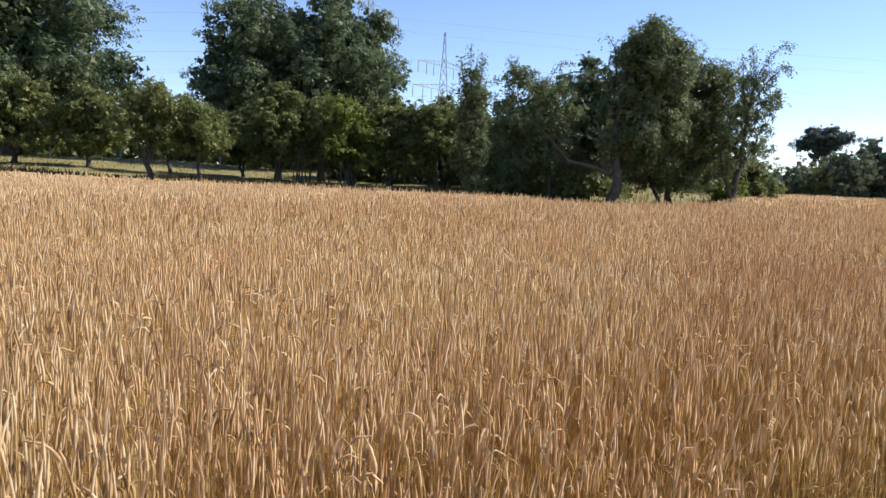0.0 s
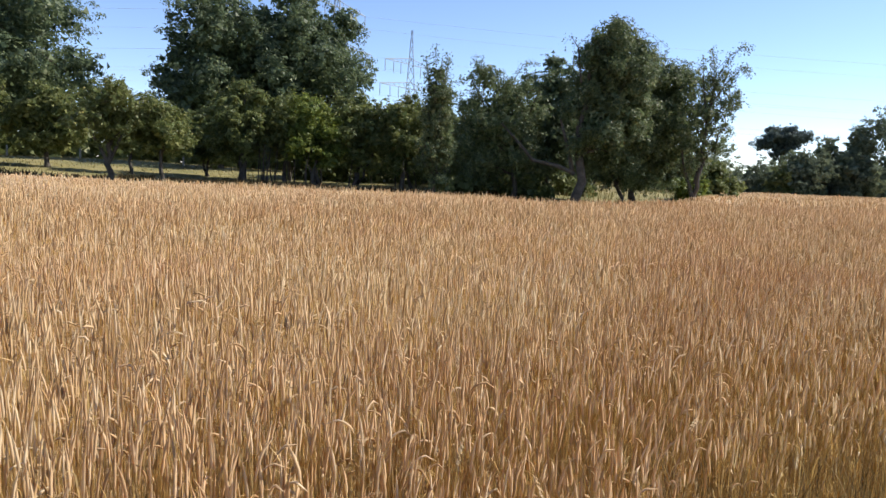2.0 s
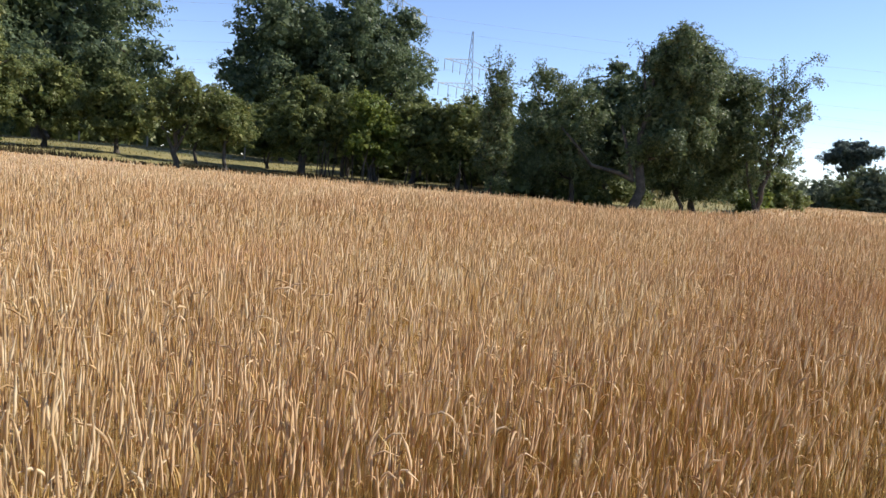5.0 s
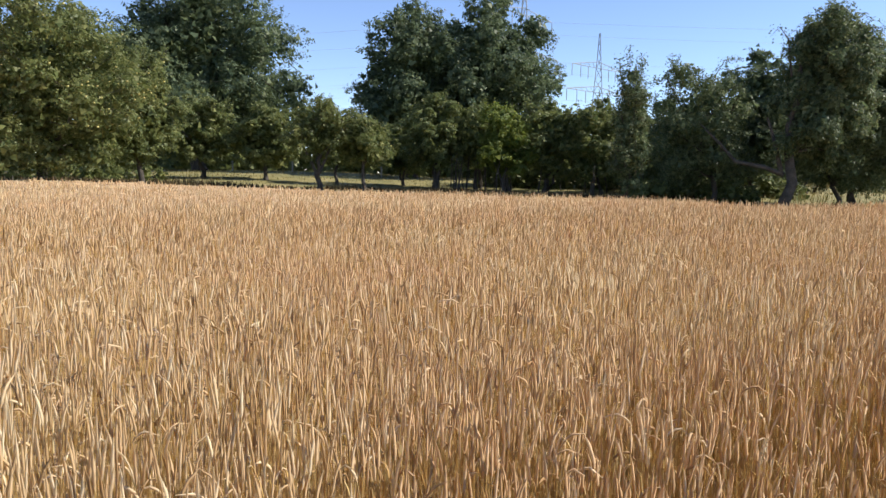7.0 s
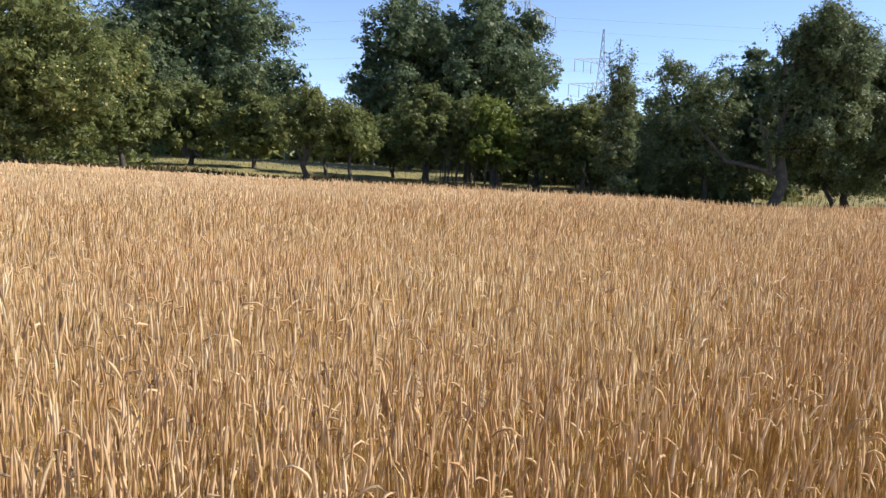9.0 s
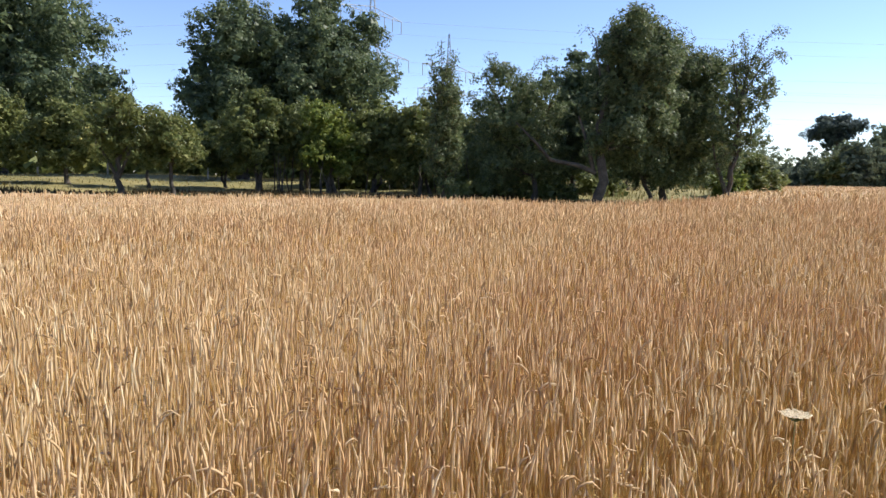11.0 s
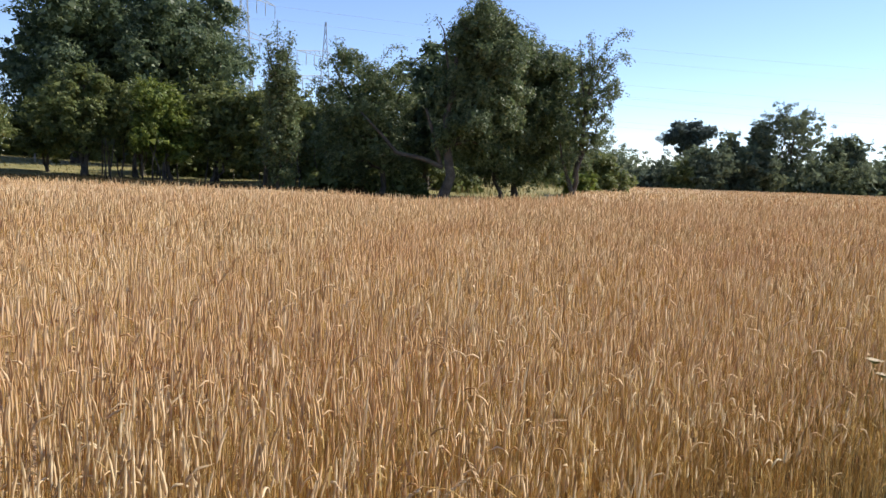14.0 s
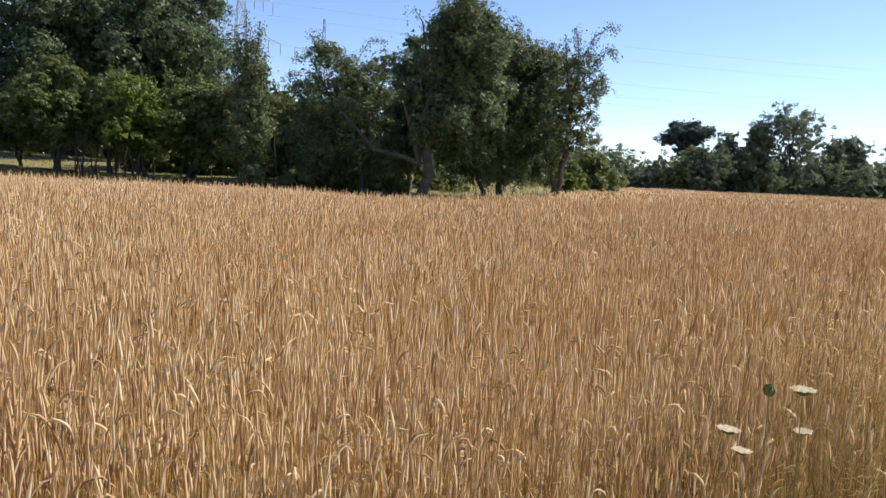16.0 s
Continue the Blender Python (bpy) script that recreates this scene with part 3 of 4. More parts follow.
# big oaks behind the orchard
tree("oak_tree", "tall dark green oak with a broad full crown", -34.4, 58, 8.9, 3.6, 19.3, M_OAK, 0.5, "oak", 1000, 30, 0.13, 31, gaps=0.12, limbs=18, twigs=90, lobes=56, category="oak")
tree("oak_tree", "tall green oak with a lit, ragged crown", -15.7, 60, 5.3, 3.6, 15.8, M_OAK, 0.4, "oak", 480, 34, 0.125, 32, gaps=0.12, ragged=0.34, limbs=16, twigs=80, lobes=40, category="oak")
tree("oak_tree", "tall dark oak standing close beside another", -9.1, 62, 6.4, 3.8, 17.2, M_OAK, 0.42, "oak", 560, 34, 0.125, 33, gaps=0.12, limbs=16, twigs=80, lobes=42, category="oak")
# fruit trees on the near edge
tree("fruit_tree", "large old fruit tree full of pale fruit", -24.6, 28, 4.4, 1.9, 9.6, M_FRUIT, 0.26, "dome", 680, 34, 0.075, 41, fruit=150, limbs=16, twigs=70, group=ORCHARD, category="fruit tree")
tree("fruit_tree", "leafy green fruit tree with a narrow crown", -22.4, 32, 1.8, 2.2, 7.8, M_HEDGE, 0.16, "round", 190, 32, 0.072, 42, limbs=10, group=ORCHARD, category="fruit tree")
tree("fruit_tree", "small apple tree with a forked trunk", -15.4, 38, 1.85, 2.3, 5.9, M_FRUIT, 0.17, "umbrella", 130, 30, 0.07, 43, fruit=14, gaps=0.22, ragged=0.36, limbs=10, lobes=13, core_fill=0.6, group=ORCHARD, category="fruit tree",
     extra=[[(-15.4, 38, 1.3, 0.1), (-15.8, 37.8, 2.4, 0.08), (-16.4, 37.8, 3.3, 0.04)], [(-15.4, 38, 1.5, 0.09), (-14.9, 38, 2.6, 0.07), (-14.4, 38, 3.8, 0.03)]])
tree("fruit_tree", "small apple tree with yellowish leaves", -13.1, 39, 1.6, 1.9, 5.0, M_FRUIT, 0.13, "round", 130, 30, 0.07, 44, fruit=16, gaps=0.2, ragged=0.36, limbs=9, lobes=13, group=ORCHARD, category="fruit tree")
tree("fruit_tree", "low fruit tree in front of the oak", -26.0, 44, 2.4, 2.3, 6.7, M_FRUIT, 0.16, "round", 190, 28, 0.085, 45, group=ORCHARD, category="fruit tree")
tree("fruit_tree", "low fruit tree in front of the oak", -21.9, 45, 2.2, 2.3, 6.1, M_FRUIT, 0.15, "round", 160, 28, 0.085, 46, group=ORCHARD, category="fruit tree")
tree("fruit_tree", "young fruit tree standing in mown grass", -16.9, 45, 1.5, 2.2, 4.6, M_FRUIT, 0.11, "round", 70, 26, 0.08, 47, group=ORCHARD, category="fruit tree")
tree("fruit_tree", "shaded fruit tree at the back of the orchard", -29.8, 43, 2.3, 2.4, 6.2, M_HEDGE, 0.15, "round", 160, 28, 0.085, 48, group=ORCHARD, category="fruit tree")
# bushy row
ROW = "bushy row of plum trees"
tree("plum_tree", "dark bushy tree with several thin stems", -13.0, 47.5, 1.8, 1.7, 5.2, M_HEDGE, 0.09, "round", 130, 28, 0.085, 51, stems=2, group=ROW)
tree("plum_tree", "rounded green bushy tree with thin stems", -10.2, 45, 2.1, 2.0, 6.8, M_HEDGE, 0.14, "round", 230, 28, 0.085, 52, stems=3, shoot_size=1.5, group=ROW)
tree("plum_tree", "rounded green bushy tree with thin stems", -7.8, 46, 1.8, 2.1, 6.3, M_HEDGE, 0.13, "round", 190, 28, 0.085, 53, stems=2, shoot_size=1.5, group=ROW)
tree("plum_tree", "yellow-green bushy tree catching the light", -5.7, 44, 1.8, 1.8, 6.0, M_YELLOW, 0.12, "round", 180, 28, 0.085, 54, stems=2, shoot_size=1.5, group=ROW)
tree("plum_tree", "rounded green bushy tree with thin stems", -3.2, 45, 2.0, 1.8, 6.5, M_HEDGE, 0.11, "round", 210, 28, 0.085, 55, stems=3, shoot_size=1.5, group=ROW)
tree("plum_tree", "green bushy tree with reddish tips", -0.5, 44.5, 1.8, 1.5, 6.3, M_FRUIT, 0.10, "round", 170, 28, 0.085, 56, stems=3, shoot_size=1.5, group=ROW)
tree("plum_tree", "dark bushy tree at the back of the row", 2.4, 46, 2.0, 0.6, 5.6, M_HEDGE, 0.09, "round", 170, 28, 0.085, 57, stems=3, group=ROW)
# the columnar pear, the big pear and their neighbours
def upright_shoots(x, y, low, high, reach, n, seed):
    """Boughs that leave a slender trunk and rise steeply beside it."""
    q = np.random.default_rng(seed)
    out = []
    for k in range(n):
        u = (k + 0.5) / n
        z0 = low + (high - low) * 0.72 * u
        a, w = k * 2.4, reach * (1.05 - 0.36 * u) * q.uniform(0.6, 1.1)
        tall = q.uniform(1.1, 1.9) * (1.1 - 0.3 * u)
        dx, dy = w * math.cos(a), w * math.sin(a)
        top = min(z0 + tall, high + q.uniform(-0.5, 0.0))
        out.append([(x, y, z0, 0.03), (x + 0.65 * dx, y + 0.65 * dy, z0 + 0.35 * (top - z0), 0.02), (x + dx, y + dy, top, 0.005)])
    return out


tree("pear_tree", "slender upright pear tree with a pointed crown", 1.2, 34, 0.78, 1.0, 6.5, M_PEAR, 0.10, "column", 120, 30, 0.06, 61, off=(0.05, 0), limbs=10, lobes=16, gaps=0.1, ragged=0.2, twigs=40, spires=260, shoots_up=6, core_fill=0.8, category="pear tree",
     extra=upright_shoots(1.25, 34, 1.0, 7.2, 0.85, 40, 610) + [[(1.2, 34, 4.8, 0.035), (1.1, 34, 6.3, 0.018), (1.07, 34, 7.6, 0.005)], [(1.3, 34, 5.0, 0.03), (1.5, 34, 6.2, 0.018), (1.6, 34, 7.1, 0.005)], [(1.15, 34, 5.0, 0.03), (0.75, 34, 6.1, 0.018), (0.6, 34, 7.0, 0.005)]])
tree("apple_tree", "old apple tree with an airy, drooping crown", 5.8, 40, 2.6, 1.3, 7.7, M_PEAR, 0.15, "dome", 330, 28, 0.068, 62, off=(-1.0, 0), core_fill=0.55, gaps=0.24, ragged=0.34, droop=0.14, limbs=14, twigs=70, lobes=34, shoots_up=40, category="apple tree",
     extra=[[(5.8, 40, 2.4, 0.1), (5.4, 39.8, 4.6, 0.07), (5.3, 39.8, 6.4, 0.04), (6.0, 39.8, 7.7, 0.02), (6.9, 39.8, 7.8, 0.008)], [(5.8, 40, 3, 0.08), (6.6, 40, 5.4, 0.05), (7.3, 40, 7.2, 0.02), (8.0, 40, 7.4, 0.006)], [(5.4, 40, 3, 0.08), (4.0, 40, 5.4, 0.05), (3.2, 40, 6.9, 0.02), (2.5, 40, 6.6, 0.006)]], spires=300)
tree("oak_tree", "narrow dark green tree between fruit trees", 8.6, 45, 2.2, 2.0, 9.0, M_OAK, 0.16, "round", 200, 28, 0.09, 63, category="oak")
tree("pear_tree", "tall old pear tree with drooping twigs and stout trunk", 8.55, 37, 2.1, 2.4, 9.9, M_PEAR, 0.29, "dome", 560, 30, 0.066, 64, off=(1.6, 0.2), gaps=0.12, droop=0.2, limbs=18, twigs=80, lobes=44, shoots_up=46, core_fill=1.3, category="pear tree",
     extra=[[(8.5, 37, 1.9, 0.13), (7.6, 36.9, 2.25, 0.11), (6.3, 36.9, 2.5, 0.09), (5.6, 36.9, 3.3, 0.07), (4.6, 36.9, 4.3, 0.035)], [(8.4, 37, 2.0, 0.12), (8.0, 36.8, 3.4, 0.09), (7.6, 36.8, 4.6, 0.05)], [(8.6, 37, 6.5, 0.05), (8.3, 36.8, 8.2, 0.03), (7.9, 36.8, 8.75, 0.015), (7.5, 36.8, 8.3, 0.005)]], spires=60)
tree("pear_tree", "broad dark fruit tree with dense drooping leaves", 13.7, 43.5, 2.6, 1.5, 9.3, M_PEAR, 0.2, "dome", 480, 30, 0.07, 65, off=(0.5, -1.5), gaps=0.1, droop=0.18, limbs=16, twigs=60, lobes=42, shoots_up=34, core_fill=1.3, category="pear tree")
tree("pear_tree", "slim fruit tree with dense shaded leaves", 12.0, 41, 2.2, 1.4, 8.8, M_PEAR, 0.13, "dome", 300, 30, 0.068, 68, gaps=0.1, droop=0.18, limbs=12, shoots_up=30, core_fill=1.3, category="pear tree")
tree("birch_tree", "airy leaning tree with open light crown", 15.4, 38.5, 1.25, 2.6, 7.6, M_PEAR, 0.15, "column", 90, 26, 0.066, 66, off=(0.1, 0), lean=(0.9, 0), gaps=0.35, ragged=0.4, droop=0.12, limbs=10, twigs=50, lobes=22, spires=430, core_fill=0.15, shoots_up=44, shoot_size=1.2,
     extra=[[(15.35, 38.5, 0.9, 0.13), (15.0, 38.5, 1.9, 0.09), (14.75, 38.5, 2.6, 0.06), (14.5, 38.5, 4.0, 0.03)],
            [(15.45, 38.5, 1.6, 0.12), (15.8, 38.5, 3.9, 0.09), (15.85, 38.5, 5.6, 0.06), (16.35, 38.5, 7.5, 0.035), (16.8, 38.5, 8.4, 0.02), (17.5, 38.6, 8.95, 0.012), (18.1, 38.6, 8.85, 0.004)],
            [(15.8, 38.5, 5.2, 0.05), (15.5, 38.4, 6.8, 0.03), (15.35, 38.4, 8.3, 0.006)], [(16.1, 38.5, 6.6, 0.04), (16.1, 38.7, 7.8, 0.02), (15.95, 38.7, 8.8, 0.005)],
            [(15.85, 38.5, 5.6, 0.05), (16.6, 38.3, 6.9, 0.03), (17.5, 38.3, 7.9, 0.015), (17.95, 38.3, 7.5, 0.005)], [(15.8, 38.5, 4.4, 0.05), (16.6, 38.6, 5.7, 0.03), (17.3, 38.6, 6.5, 0.015), (17.6, 38.6, 5.9, 0.005)],
            [(15.7, 38.5, 3.6, 0.05), (16.4, 38.6, 4.6, 0.03), (17.0, 38.6, 4.9, 0.012), (17.25, 38.6, 4.2, 0.004)], [(15.6, 38.5, 3.0, 0.04), (16.3, 38.4, 3.6, 0.02), (16.9, 38.4, 3.4, 0.005)]])
tree("shrub", "yellow-green shrub at the end of the orchard", 20.6, 49, 1.9, 0.1, 3.2, M_HEDGE, 0.05, "dome", 150, 28, 0.08, 67, stems=3, category="shrub")
tree("shrub", "low green shrub in dry grass", 18.2, 46, 1.3, 0.1, 2.2, M_YELLOW, 0.04, "dome", 90, 26, 0.08, 69, stems=3, category="shrub")


BACK = "shaded trees behind the pears"
tree("hazel_tree", "shaded bushy tree behind the pear trees", 5.2, 51, 2.6, 1.2, 6.6, M_PEAR, 0.08, "dome", 170, 26, 0.11, 101, stems=3, group=BACK)
tree("hazel_tree", "shaded bushy tree behind the pear trees", 9.6, 52, 2.6, 1.4, 7.0, M_PEAR, 0.08, "dome", 170, 26, 0.11, 102, stems=3, group=BACK)
tree("hazel_tree", "shaded bushy tree behind the pear trees", 13.8, 53, 2.4, 2.2, 7.2, M_PEAR, 0.08, "dome", 160, 26, 0.11, 103, stems=2, group=BACK)
tree("hazel_tree", "shaded bushy tree behind the plum row", 0.6, 51, 2.6, 1.6, 6.4, M_HEDGE, 0.08, "dome", 160, 26, 0.11, 104, stems=3, group=BACK)
tree("hazel_tree", "shaded bushy tree behind the plum row", -4.6, 51, 2.6, 1.9, 6.2, M_HEDGE, 0.08, "dome", 160, 26, 0.11, 105, stems=3, group=BACK)


# undergrowth and hedges
def thicket(name, label, boxes, mat, size, seed, category="undergrowth"):
    """Many low bushes in one: each box x0, x1, y0, y1, height, bushes, leaves."""
    q = np.random.default_rng(seed)
    pieces = []
    for x0, x1, y0, y1, tall, n, total in boxes:
        x, y = q.uniform(x0, x1, n), q.uniform(y0, y1, n)
        lim = tall * np.clip(0.76 + 0.24 * ripple(x, y, seed + 1, 0.6) + q.normal(0, 0.06, n), 0.4, 1.1)
        rad = np.minimum(lim * q.uniform(0.24, 0.42, n), 1.7)
        z = rad * 0.5 + (lim - rad * 1.45) * q.random(n) ** 0.6
        centres = np.stack([x, y, land(x, y) + z], -1)
        pieces.append(lobed(q, centres, rad, total, size, 0.65)[0])
        k = q.integers(0, n, total // 6)
        d = q.normal(0, 0.4, (len(k), 3)) * rad[k][:, None]
        inner = centres[k] + d
        inner[:, 2] *= q.uniform(0.3, 1.0, len(k))
        pieces.append(foliage(inner, d, size * 2.4, 0.8, 0, q))
    tagged(new(name, mesh_of(name, *joined(*pieces), [mat])), label, category, kind="stuff")


thicket("undergrowth", "shady tangle of low shoots beneath the trees",
        [(-8, 3, 48, 51, 2.4, 90, 11000), (2, 8.0, 40, 48, 1.7, 130, 16000), (9.4, 12.5, 47, 50, 2.0, 40, 5000), (-34, -25, 34, 42, 1.3, 40, 7000)], M_HEDGE, 0.085, 81)
thicket("far_hedge", "long dark hedge behind the orchard", [(-95, -20, 80, 86, 7.5, 190, 34000), (-20, 24, 78, 84, 7.0, 120, 22000)], M_HEDGE, 0.26, 83, "hedge")
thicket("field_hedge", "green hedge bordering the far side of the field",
        [(20, 36, 79, 88, 6.3, 130, 36000), (32, 48, 75, 80, 4.8, 76, 38000), (46, 66, 72, 78, 6.4, 96, 46000), (62, 90, 68, 76, 6.6, 70, 26000), (30, 90, 86, 96, 7.4, 110, 34000)], M_HAZY, 0.115, 85, "hedge")


def thin_stems():
    """Bare thin stems under the bushy row."""
    q = np.random.default_rng(91)
    for k in range(34):
        x, y = q.uniform(-9.5, 4.5), q.uniform(42.5, 46.5)
        z = float(land(x, y))
        tall = q.uniform(1.6, 2.6)
        path = limb_path((0, 0, -0.05), (q.normal(0, 0.25), q.normal(0, 0.2), tall), q.uniform(0.025, 0.06), 0.015, q, 0, 4, 0.02)
        ob = new("sapling", mesh_of("sapling", *tubes([path], 5), [M_BARK], smooth_faces=True))
        ob.location = (x, y, z)
        tagged(ob, "thin bare sapling stem under the bushy row", "sapling", "saplings under the row")


thin_stems()

FAR = "trees beyond the field"
tree("pine_tree", "dark pine with a flat-topped crown above the hedge", 44.2, 85, 3.0, 4.9, 8.9, M_PINE, 0.3, "umbrella", 150, 40, 0.12, 71, gaps=0.2, ragged=0.4, limbs=12, lobes=16, flat=0.42, slim=0.35, shoots_up=4, group=FAR, category="pine")
tree("broadleaf_tree", "tall loose tree with sky showing through its crown", 50.4, 74, 2.9, 3.0, 10.0, M_HAZY, 0.2, "vase", 130, 26, 0.11, 72, core_fill=0.25, gaps=0.34, ragged=0.4, limbs=18, lobes=24, twigs=50, group=FAR)
tree("broadleaf_tree", "small hazy tree with a ragged crown", 44.6, 76, 2.0, 2.4, 7.2, M_HAZY, 0.15, "round", 90, 26, 0.11, 73, core_fill=0.4, gaps=0.3, group=FAR)
tree("broadleaf_tree", "leafy tree with a tall rounded crown in the far hedge", 47.2, 75, 1.9, 2.0, 8.2, M_HAZY, 0.15, "dome", 110, 26, 0.11, 78, gaps=0.2, group=FAR)
tree("broadleaf_tree", "rounded bushy tree in the far hedge", 40.5, 73, 2.9, 0.4, 5.5, M_HAZY, 0.14, "dome", 170, 26, 0.12, 74, group=FAR)
tree("broadleaf_tree", "rounded bushy tree in the far hedge", 45.4, 72.5, 2.6, 0.6, 5.2, M_HAZY, 0.14, "dome", 170, 26, 0.12, 75, group=FAR)
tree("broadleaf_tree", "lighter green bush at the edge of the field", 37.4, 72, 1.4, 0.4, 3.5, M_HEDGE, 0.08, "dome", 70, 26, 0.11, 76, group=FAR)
tree("broadleaf_tree", "hazy rounded tree over the hedge", 58.5, 76, 3.0, 1.5, 7.2, M_HAZY, 0.18, "dome", 150, 26, 0.13, 77, gaps=0.2, group=FAR)


# ---- power line ----
def lattice_pylon(label, x, y, arms, top, half, turn):
    """A tapering lattice mast; arms: (height, reach)."""
    root = thing("pylon", (x, y, 0), label, "pylon", "pylons of the power line")
    legs, w0, w1 = [], half, 0.12
    def leg_at(z, sx, sy):
        w = w1 + (w0 - w1) * (1 - z / top) ** 1.15
        return (sx * w, sy * w, z)
    mast, brace = [], []
    corners = [(1, 1), (-1, 1), (-1, -1), (1, -1)]
    zs = [top * (1 - (1 - k / 13) ** 1.25) for k in range(14)]
    for sx, sy in corners:
        mast.append([(*leg_at(z, sx, sy), 0.075) for z in zs])
    for za, zb in zip(zs, zs[1:]):
        for k in range(4):
            a, b = corners[k], corners[(k + 1) % 4]
            brace.append([(*leg_at(za, *a), 0.032), (*leg_at(zb, *b), 0.032)])
            brace.append([(*leg_at(za, *b), 0.032), (*leg_at(zb, *a), 0.032)])
    child("mast", mesh_of("mast", *tubes(mast, 5), [M_STEEL]), root)
    child("bracing", mesh_of("bracing", *tubes(brace, 4), [M_STEEL]), root)
    c, s = math.cos(radians(turn)), math.sin(radians(turn))
    ends = []
    for z, reach in arms:
        bars = []
        for side in (-1, 1):
            tip = (side * reach * c, side * reach * s, z)
            for dz in (0.0, 1.3):
                bars.append([(0, 0, z + dz, 0.08), (*tip, 0.07)])
            for k in range(1, 6):
                u, v = k / 6, (k + 0.5) / 6
                bars.append([(tip[0] * u, tip[1] * u, z, 0.05), (tip[0] * v, tip[1] * v, z + 1.3 * (1 - v), 0.05)])
        arm = child("crossarm", mesh_of("crossarm", *tubes(bars, 4), [M_STEEL]), root)
        for side in (-1, 1):
            for u in (1.0, 0.68, 0.4):
                px, py = side * reach * c * u, side * reach * s * u
                child("insulator", mesh_of("insulator", *tubes([[(px, py, z - 0.05, 0.06), (px, py, z - 1.2, 0.09), (px, py, z - 2.4, 0.06)]], 5), [M_STEEL]), arm)
                ends.append(Vector((x + px, y + py, z - 2.4)))
    return ends


near_ends = lattice_pylon("tall grey lattice pylon rising behind the oaks", -14.9, 141, [(24.8, 11.5), (32.0, 9.0)], 40, 2.6, 58)
far_ends = lattice_pylon("grey lattice pylon with two crossarms, farther off", -0.7, 156, [(19.0, 10.5), (24.0, 9.0)], 31.1, 2.3, 55)


def cables(ends, group):
    for e in ends:
        for way, drop in ((1, 1.0), (-1, 0.0)):
            n = 24
            path = []
            for k in range(n + 1):
                u = k / n
                far = e + Vector((way * 260 * u, way * 12 * u, -16 * u * (1 - u)))
                path.append((*far, 0.015))
            ob = new("cable", mesh_of("cable", *tubes([path], 4), [M_WIRE]))
            tagged(ob, "thin grey power cable hung between pylons", "cable", group)


cables(near_ends[::3], "cables of the near line")
cables(far_ends[::3], "cables of the far line")


# ---- fence posts in the orchard ----
for px, py in ((-25.3, 57), (-30.8, 57), (-17.5, 57)):
    bm = bmesh.new()
    bmesh.ops.create_cone(bm, cap_ends=True, segments=8, radius1=0.075, radius2=0.065, depth=0.95)
    me = bpy.data.meshes.new("fence_post")
    bm.to_mesh(me)
    bm.free()
    me.materials.append(M_POST)
    ob = new("fence_post", me)
    ob.location = (px, py, float(land(px, py)) + 0.38)
    tagged(ob, "weathered wooden fence post in mown orchard grass", "fence post", "fence posts in the orchard")


# ---- wild carrot on the verge ----
def umbel(x, y, z, r, tilt, seed):
    """A wild carrot: stem, rays and a flat cream head of many florets."""
    q = np.random.default_rng(seed)
    z0 = float(land(x, y))
    h = z - z0
    root = thing("wild_carrot", (x, y, z0), "wild carrot with a flat cream flower head at the field edge", "wildflower", "wild carrots on the verge")
    lean = q.normal(0, 0.05, 2)
    hub = np.array([0, 0, h - r * 0.55])
    stem = [(-lean[0], -lean[1], -0.02, 0.0021), (-lean[0] * 0.5, -lean[1] * 0.5, h * 0.5, 0.0018), (*hub, 0.0015)]
    child("stem", mesh_of("stem", *tubes([stem], 6), [M_STEMGREEN], smooth_faces=True), root)
    n = 48
    rad, ang = r * np.sqrt((np.arange(n) + 0.5) / n), np.arange(n) * 2.39996
    heads = np.stack([rad * np.cos(ang), rad * np.sin(ang), h + tilt * rad * np.cos(ang) + 0.1 * rad ** 2 / r + q.normal(0, 0.002, n)], -1)
    rays = [[(*hub, 0.0010), (*((hub * 0.55 + p * 0.45) + (0, 0, -0.004)), 0.0009), (*p, 0.0008)] for p in heads]
    child("rays", mesh_of("rays", *tubes(rays, 4), [M_STEMGREEN]), root)
    v, t = leaves(heads, 24, r * 0.075, 0.0034, 3.0, 0.9)
    flat = h + tilt * v[:, 0]
    v[:, 2] = flat + 0.35 * (v[:, 2] - flat)
    child("flower_head", mesh_of("flower_head", v, t, [M_UMBEL]), root, "flat cream umbel of tiny florets")


for k, (px, py, pz, pr) in enumerate([(3.1, 3.97, 0.94, 0.046), (3.71, 4.22, 0.97, 0.040), (6.55, 6.1, 0.87, 0.036), (6.77, 6.05, 1.02, 0.038), (6.84, 6.13, 0.85, 0.027), (6.6, 6.09, 0.8, 0.030)]):
    umbel(px, py, pz, pr, 0.1 * math.sin(k * 2.1), 200 + k)


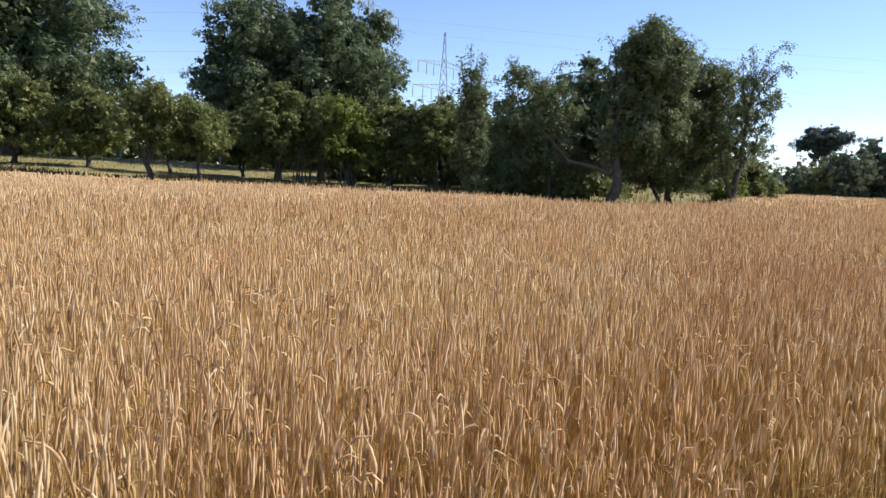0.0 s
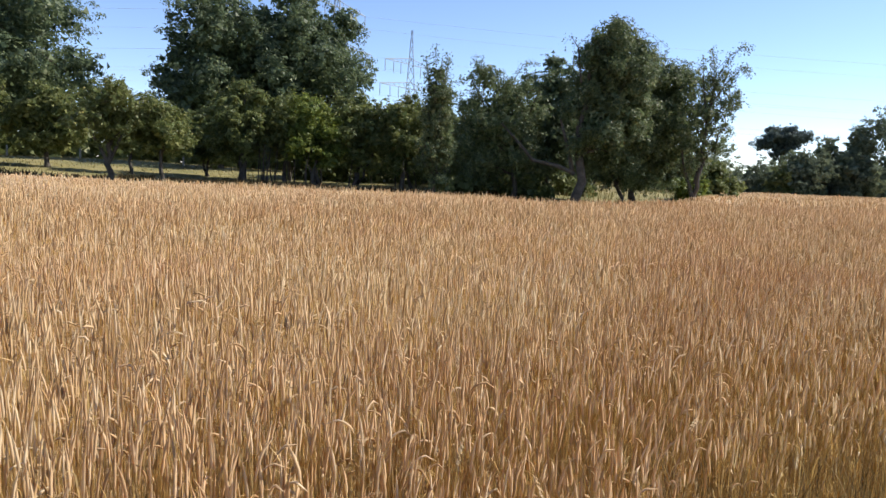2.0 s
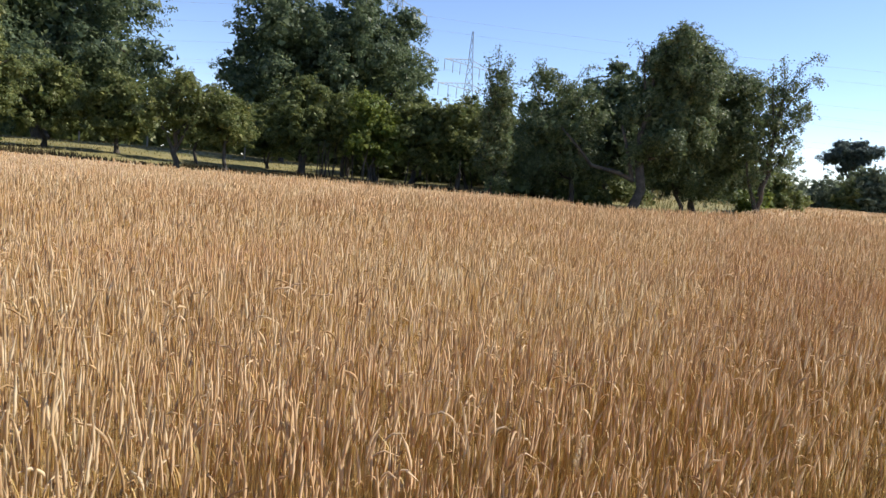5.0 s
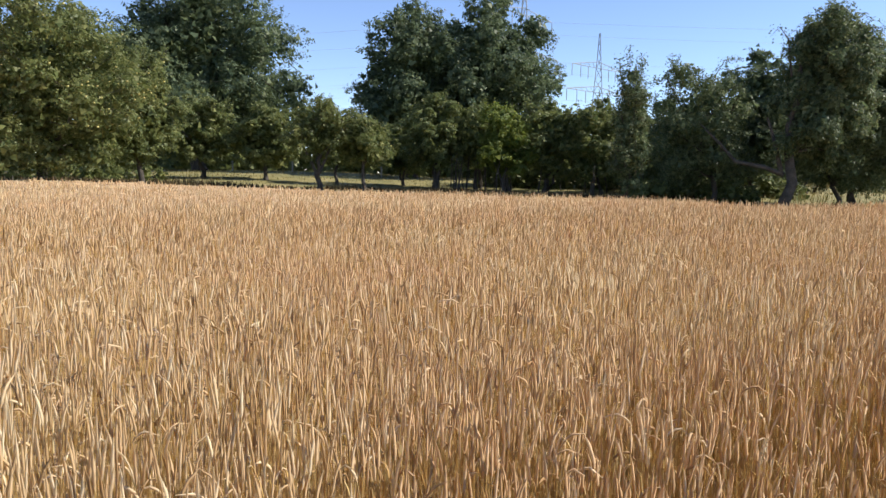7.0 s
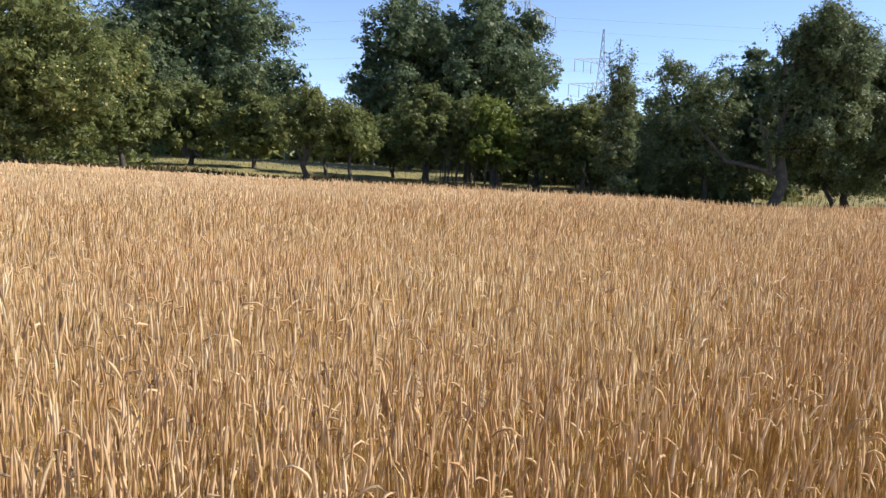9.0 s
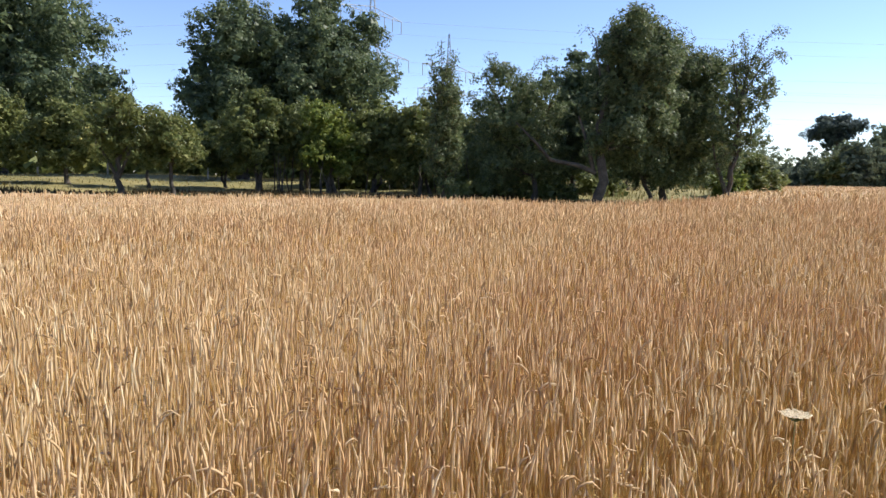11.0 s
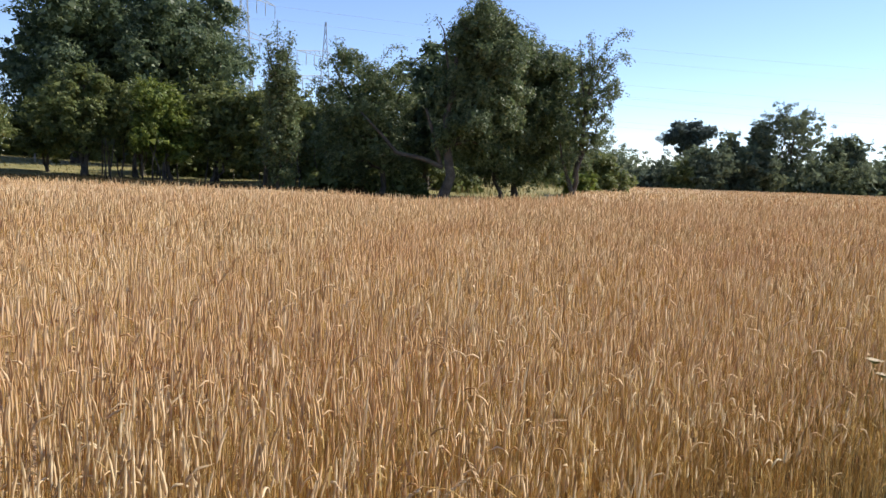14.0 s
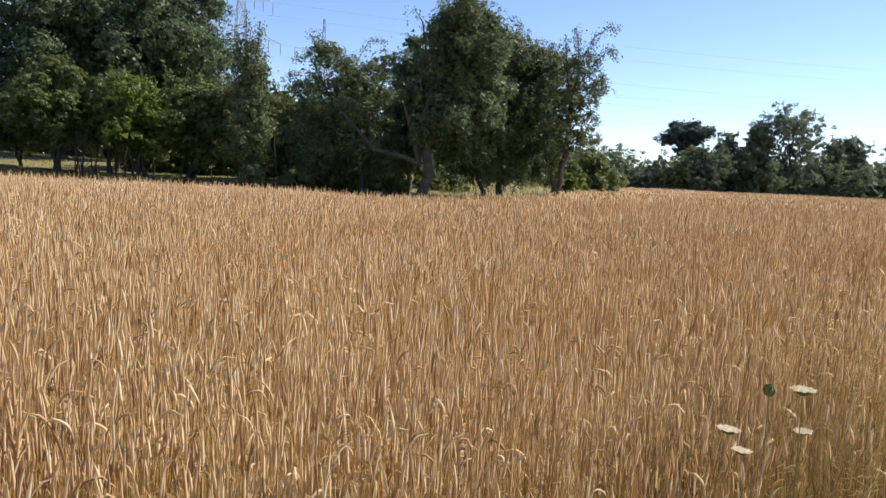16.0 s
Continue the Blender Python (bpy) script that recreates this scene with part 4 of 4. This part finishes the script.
def seed_head(x, y, z, r, seed):
    """A closed green wild carrot head, curled like a nest."""
    q = np.random.default_rng(seed)
    z0 = float(land(x, y))
    root = thing("wild_carrot", (x, y, z0), "wild carrot with a closed green head curled like a nest", "wildflower", "wild carrots on the verge")
    h = z - z0
    child("stem", mesh_of("stem", *tubes([[(0, 0, -0.02, 0.0024), (0.01, 0.01, h * 0.5, 0.002), (0, 0, h - r, 0.0018)]], 6), [M_STEMGREEN], smooth_faces=True), root)
    rays = []
    for k in range(40):
        a, w = k * 2.39996, r * (0.55 + 0.45 * ((k * 7) % 10) / 10)
        c, s = math.cos(a), math.sin(a)
        rays.append([(0, 0, h - r, 0.0022), (w * c * 0.8, w * s * 0.8, h - r * 0.55, 0.0028), (w * c, w * s, h + r * 0.1, 0.0032), (w * c * 0.6, w * s * 0.6, h + r * 0.75, 0.0035)])
    child("seed_head", mesh_of("seed_head", *tubes(rays, 5), [M_STEMGREEN], smooth_faces=True), root, "curled green seed head")


seed_head(3.5, 4.1, 0.92, 0.028, 301)
seed_head(6.73, 6.17, 0.98, 0.022, 302)


def feather_grass(spots):
    """Loose pale panicles of dry grass on thin stems."""
    vs, qs, n0 = [], [], 0
    q = np.random.default_rng(411)
    for cx, cy, tall, n in spots:
        for k in range(n):
            x, y = cx + q.normal(0, 0.16), cy + q.normal(0, 0.16)
            z, h = float(land(x, y)), tall * q.uniform(0.75, 1.1)
            tip = np.array([x + q.normal(0, 0.1), y + q.normal(0, 0.1), z + h])
            foot = np.array([x, y, z])
            stem = limb_path(foot, tip, 0.0013, 0.0005, q, 0, 4, 0.01)
            paths = [stem]
            for j in range(9):
                p = foot + (tip - foot) * (0.72 + 0.03 * j)
                a, w = q.uniform(0, 6.28), 0.05 * (1.15 - j / 9)
                end = p + np.array([w * math.cos(a), w * math.sin(a), q.uniform(0.0, 0.03)])
                paths.append(np.array([(*p, 0.0005), (*(p * 0.4 + end * 0.6), 0.0017), (*end, 0.0005)]))
            v, f = tubes(paths, 3)
            vs.append(v)
            qs.append(f + n0)
            n0 += len(v)
    tagged(new("feather_grass", mesh_of("feather_grass", np.concatenate(vs), np.concatenate(qs), [M_STRAW])), "pale feathery dry grass heads at the field edge", "grass", kind="stuff")


feather_grass([(7.5, 7.1, 1.12, 30), (7.9, 7.2, 1.08, 30), (7.2, 6.5, 0.9, 20), (7.0, 6.2, 0.8, 16), (2.6, 3.0, 0.7, 14), (1.4, 2.3, 0.75, 12), (5.4, 5.2, 0.75, 14), (6.0, 5.6, 0.8, 14), (4.4, 4.5, 0.8, 12)])

# ---- stalks that stand out of the field ----
def grain_stalk(label, height, bow, seed):
    """One stalk at the origin: bent stem, ear of paired spikelets, dry leaf."""
    q = np.random.default_rng(seed)
    root = thing("grain_stalk", (0, 0, 0), label, "grain stalk", "bent stalks at the field edge")
    path, p, th = [], np.array([0.0, 0, 0]), 0.03
    n = 14
    for k in range(n + 1):
        u = k / n
        path.append((*p, 0.0017 - 0.0007 * u))
        th = 0.05 + bow * max(0.0, (u - 0.62) / 0.38) ** 1.6
        p = p + height / n * np.array([math.sin(th), 0.02 * math.sin(3 * u), math.cos(th)])
    child("stem", mesh_of("stem", *tubes([path], 5), [M_STRAW], smooth_faces=True), root)
    tip, along = np.array(path[-1][:3]), np.array([math.sin(th), 0, math.cos(th)])
    side, grains = np.array([0.0, 1, 0]), []
    for k in range(18):
        c = tip + along * (0.0042 * k)
        bend = np.array([0, 0, -0.00006 * k * k * min(bow, 1.5)])
        out = side * (1 if k % 2 else -1) + np.cross(along, side) * (0.5 if k % 4 < 2 else -0.5)
        w = 0.0030 * (1 - 0.35 * abs(k - 8) / 9)
        grains.append([(*(c + bend), 0.0008), (*(c + bend + out * 0.0032 + along * 0.004), w), (*(c + bend + out * 0.0042 + along * 0.010), w * 0.7), (*(c + bend + out * 0.0040 + along * 0.015), 0.0003)])
    child("ear", mesh_of("ear", *tubes(grains, 5), [M_EAR], smooth_faces=True), root)
    v, f = ribbons(np.array([path[7][:3]]), np.array([q.uniform(0, 6.28)]), np.array([0.2]), np.array([0.003]), np.array([2.4]), 5)
    child("leaf", mesh_of("leaf", v, f, [M_STRAW]), root, "curled dry leaf")
    return root


def plant_stalks():
    q = np.random.default_rng(77)
    kinds = [("pale stalk with its ear nodding over", 0.97, 2.1), ("golden stalk with a drooping ear", 0.94, 1.5), ("straight stalk with a ripe upright ear", 1.0, 0.25), ("bleached stalk bent sharply below the ear", 0.9, 2.9)]
    for i, (label, height, bow) in enumerate(kinds):
        first = grain_stalk(label, height, bow, 700 + i)
        for k in range(20):
            a, d = q.uniform(-1.5, 9.0), 1.15 + 2.4 * q.random() ** 1.4
            x, y = 0.802 * a - 0.597 * d, 0.597 * a + 0.802 * d
            m = pose(x, y, float(land(x, y)), q.normal(0, 4), q.normal(0, 4), q.uniform(0, 360))
            if k == 0:
                first.matrix_basis = m
            else:
                copy_thing(first, m)


plant_stalks()

# ---- straws that stand out of the field ----
def leaning_straws(n):
    q = np.random.default_rng(811)
    for k in range(n):
        a, d = -1.2 + 10.6 * (k + q.random()) / n, 1.25 + 1.7 * q.random()
        x, y = 0.802 * a - 0.597 * d, 0.597 * a + 0.802 * d
        z, way, tilt, tall = float(land(x, y)), q.uniform(0, 6.28), q.uniform(0.35, 0.75), q.uniform(0.85, 1.12)
        path, p, th = [], np.array([0.0, 0, 0.02]), tilt * 0.55
        for j in range(9):
            path.append((*p, 0.0019 - 0.00013 * j))
            th += tilt * 0.09 + q.normal(0, 0.03)
            p = p + tall / 8 * np.array([math.sin(th) * math.cos(way), math.sin(th) * math.sin(way), math.cos(th)])
        root = thing("straw", (x, y, z), "pale bent straw leaning out of the grain", "straw", "leaning straws")
        child("stem", mesh_of("stem", *tubes([path], 5), [M_STRAW], smooth_faces=True), root)
        tip, along = np.array(path[-1][:3]), np.array(path[-1][:3]) - np.array(path[-2][:3])
        along /= np.linalg.norm(along)
        ear = [(*(tip + along * 0.085 * u - (0, 0, 0.02 * u * u)), r) for u, r in ((0, 0.001), (0.15, 0.0036), (0.4, 0.0048), (0.7, 0.004), (1, 0.0008))]
        child("ear", mesh_of("ear", *tubes([ear], 6), [M_EAR], smooth_faces=True), root)


leaning_straws(26)


# ---- fresh grass on the verge ----
def grass_tuft(x, y, n, tall, seed):
    q = np.random.default_rng(seed)
    at = np.stack([x + q.normal(0, 0.10, n), y + q.normal(0, 0.10, n), np.zeros(n)], -1)
    at[:, 2] = land(at[:, 0], at[:, 1])
    v, f = ribbons(at, q.uniform(0, 6.28, n), tall * q.uniform(0.5, 1.2, n), q.uniform(0.002, 0.004, n), q.uniform(0.1, 1.2, n), 4)
    ob = new("grass_tuft", mesh_of("grass_tuft", v, f, [M_FRESH]))
    tagged(ob, "fresh yellow-green grass tuft on the verge", "grass", kind="stuff")


grass_tuft(2.25, 2.55, 90, 0.36, 821)
grass_tuft(2.5, 2.75, 60, 0.30, 822)
grass_tuft(7.15, 6.35, 90, 0.40, 823)
grass_tuft(7.4, 6.6, 60, 0.34, 824)
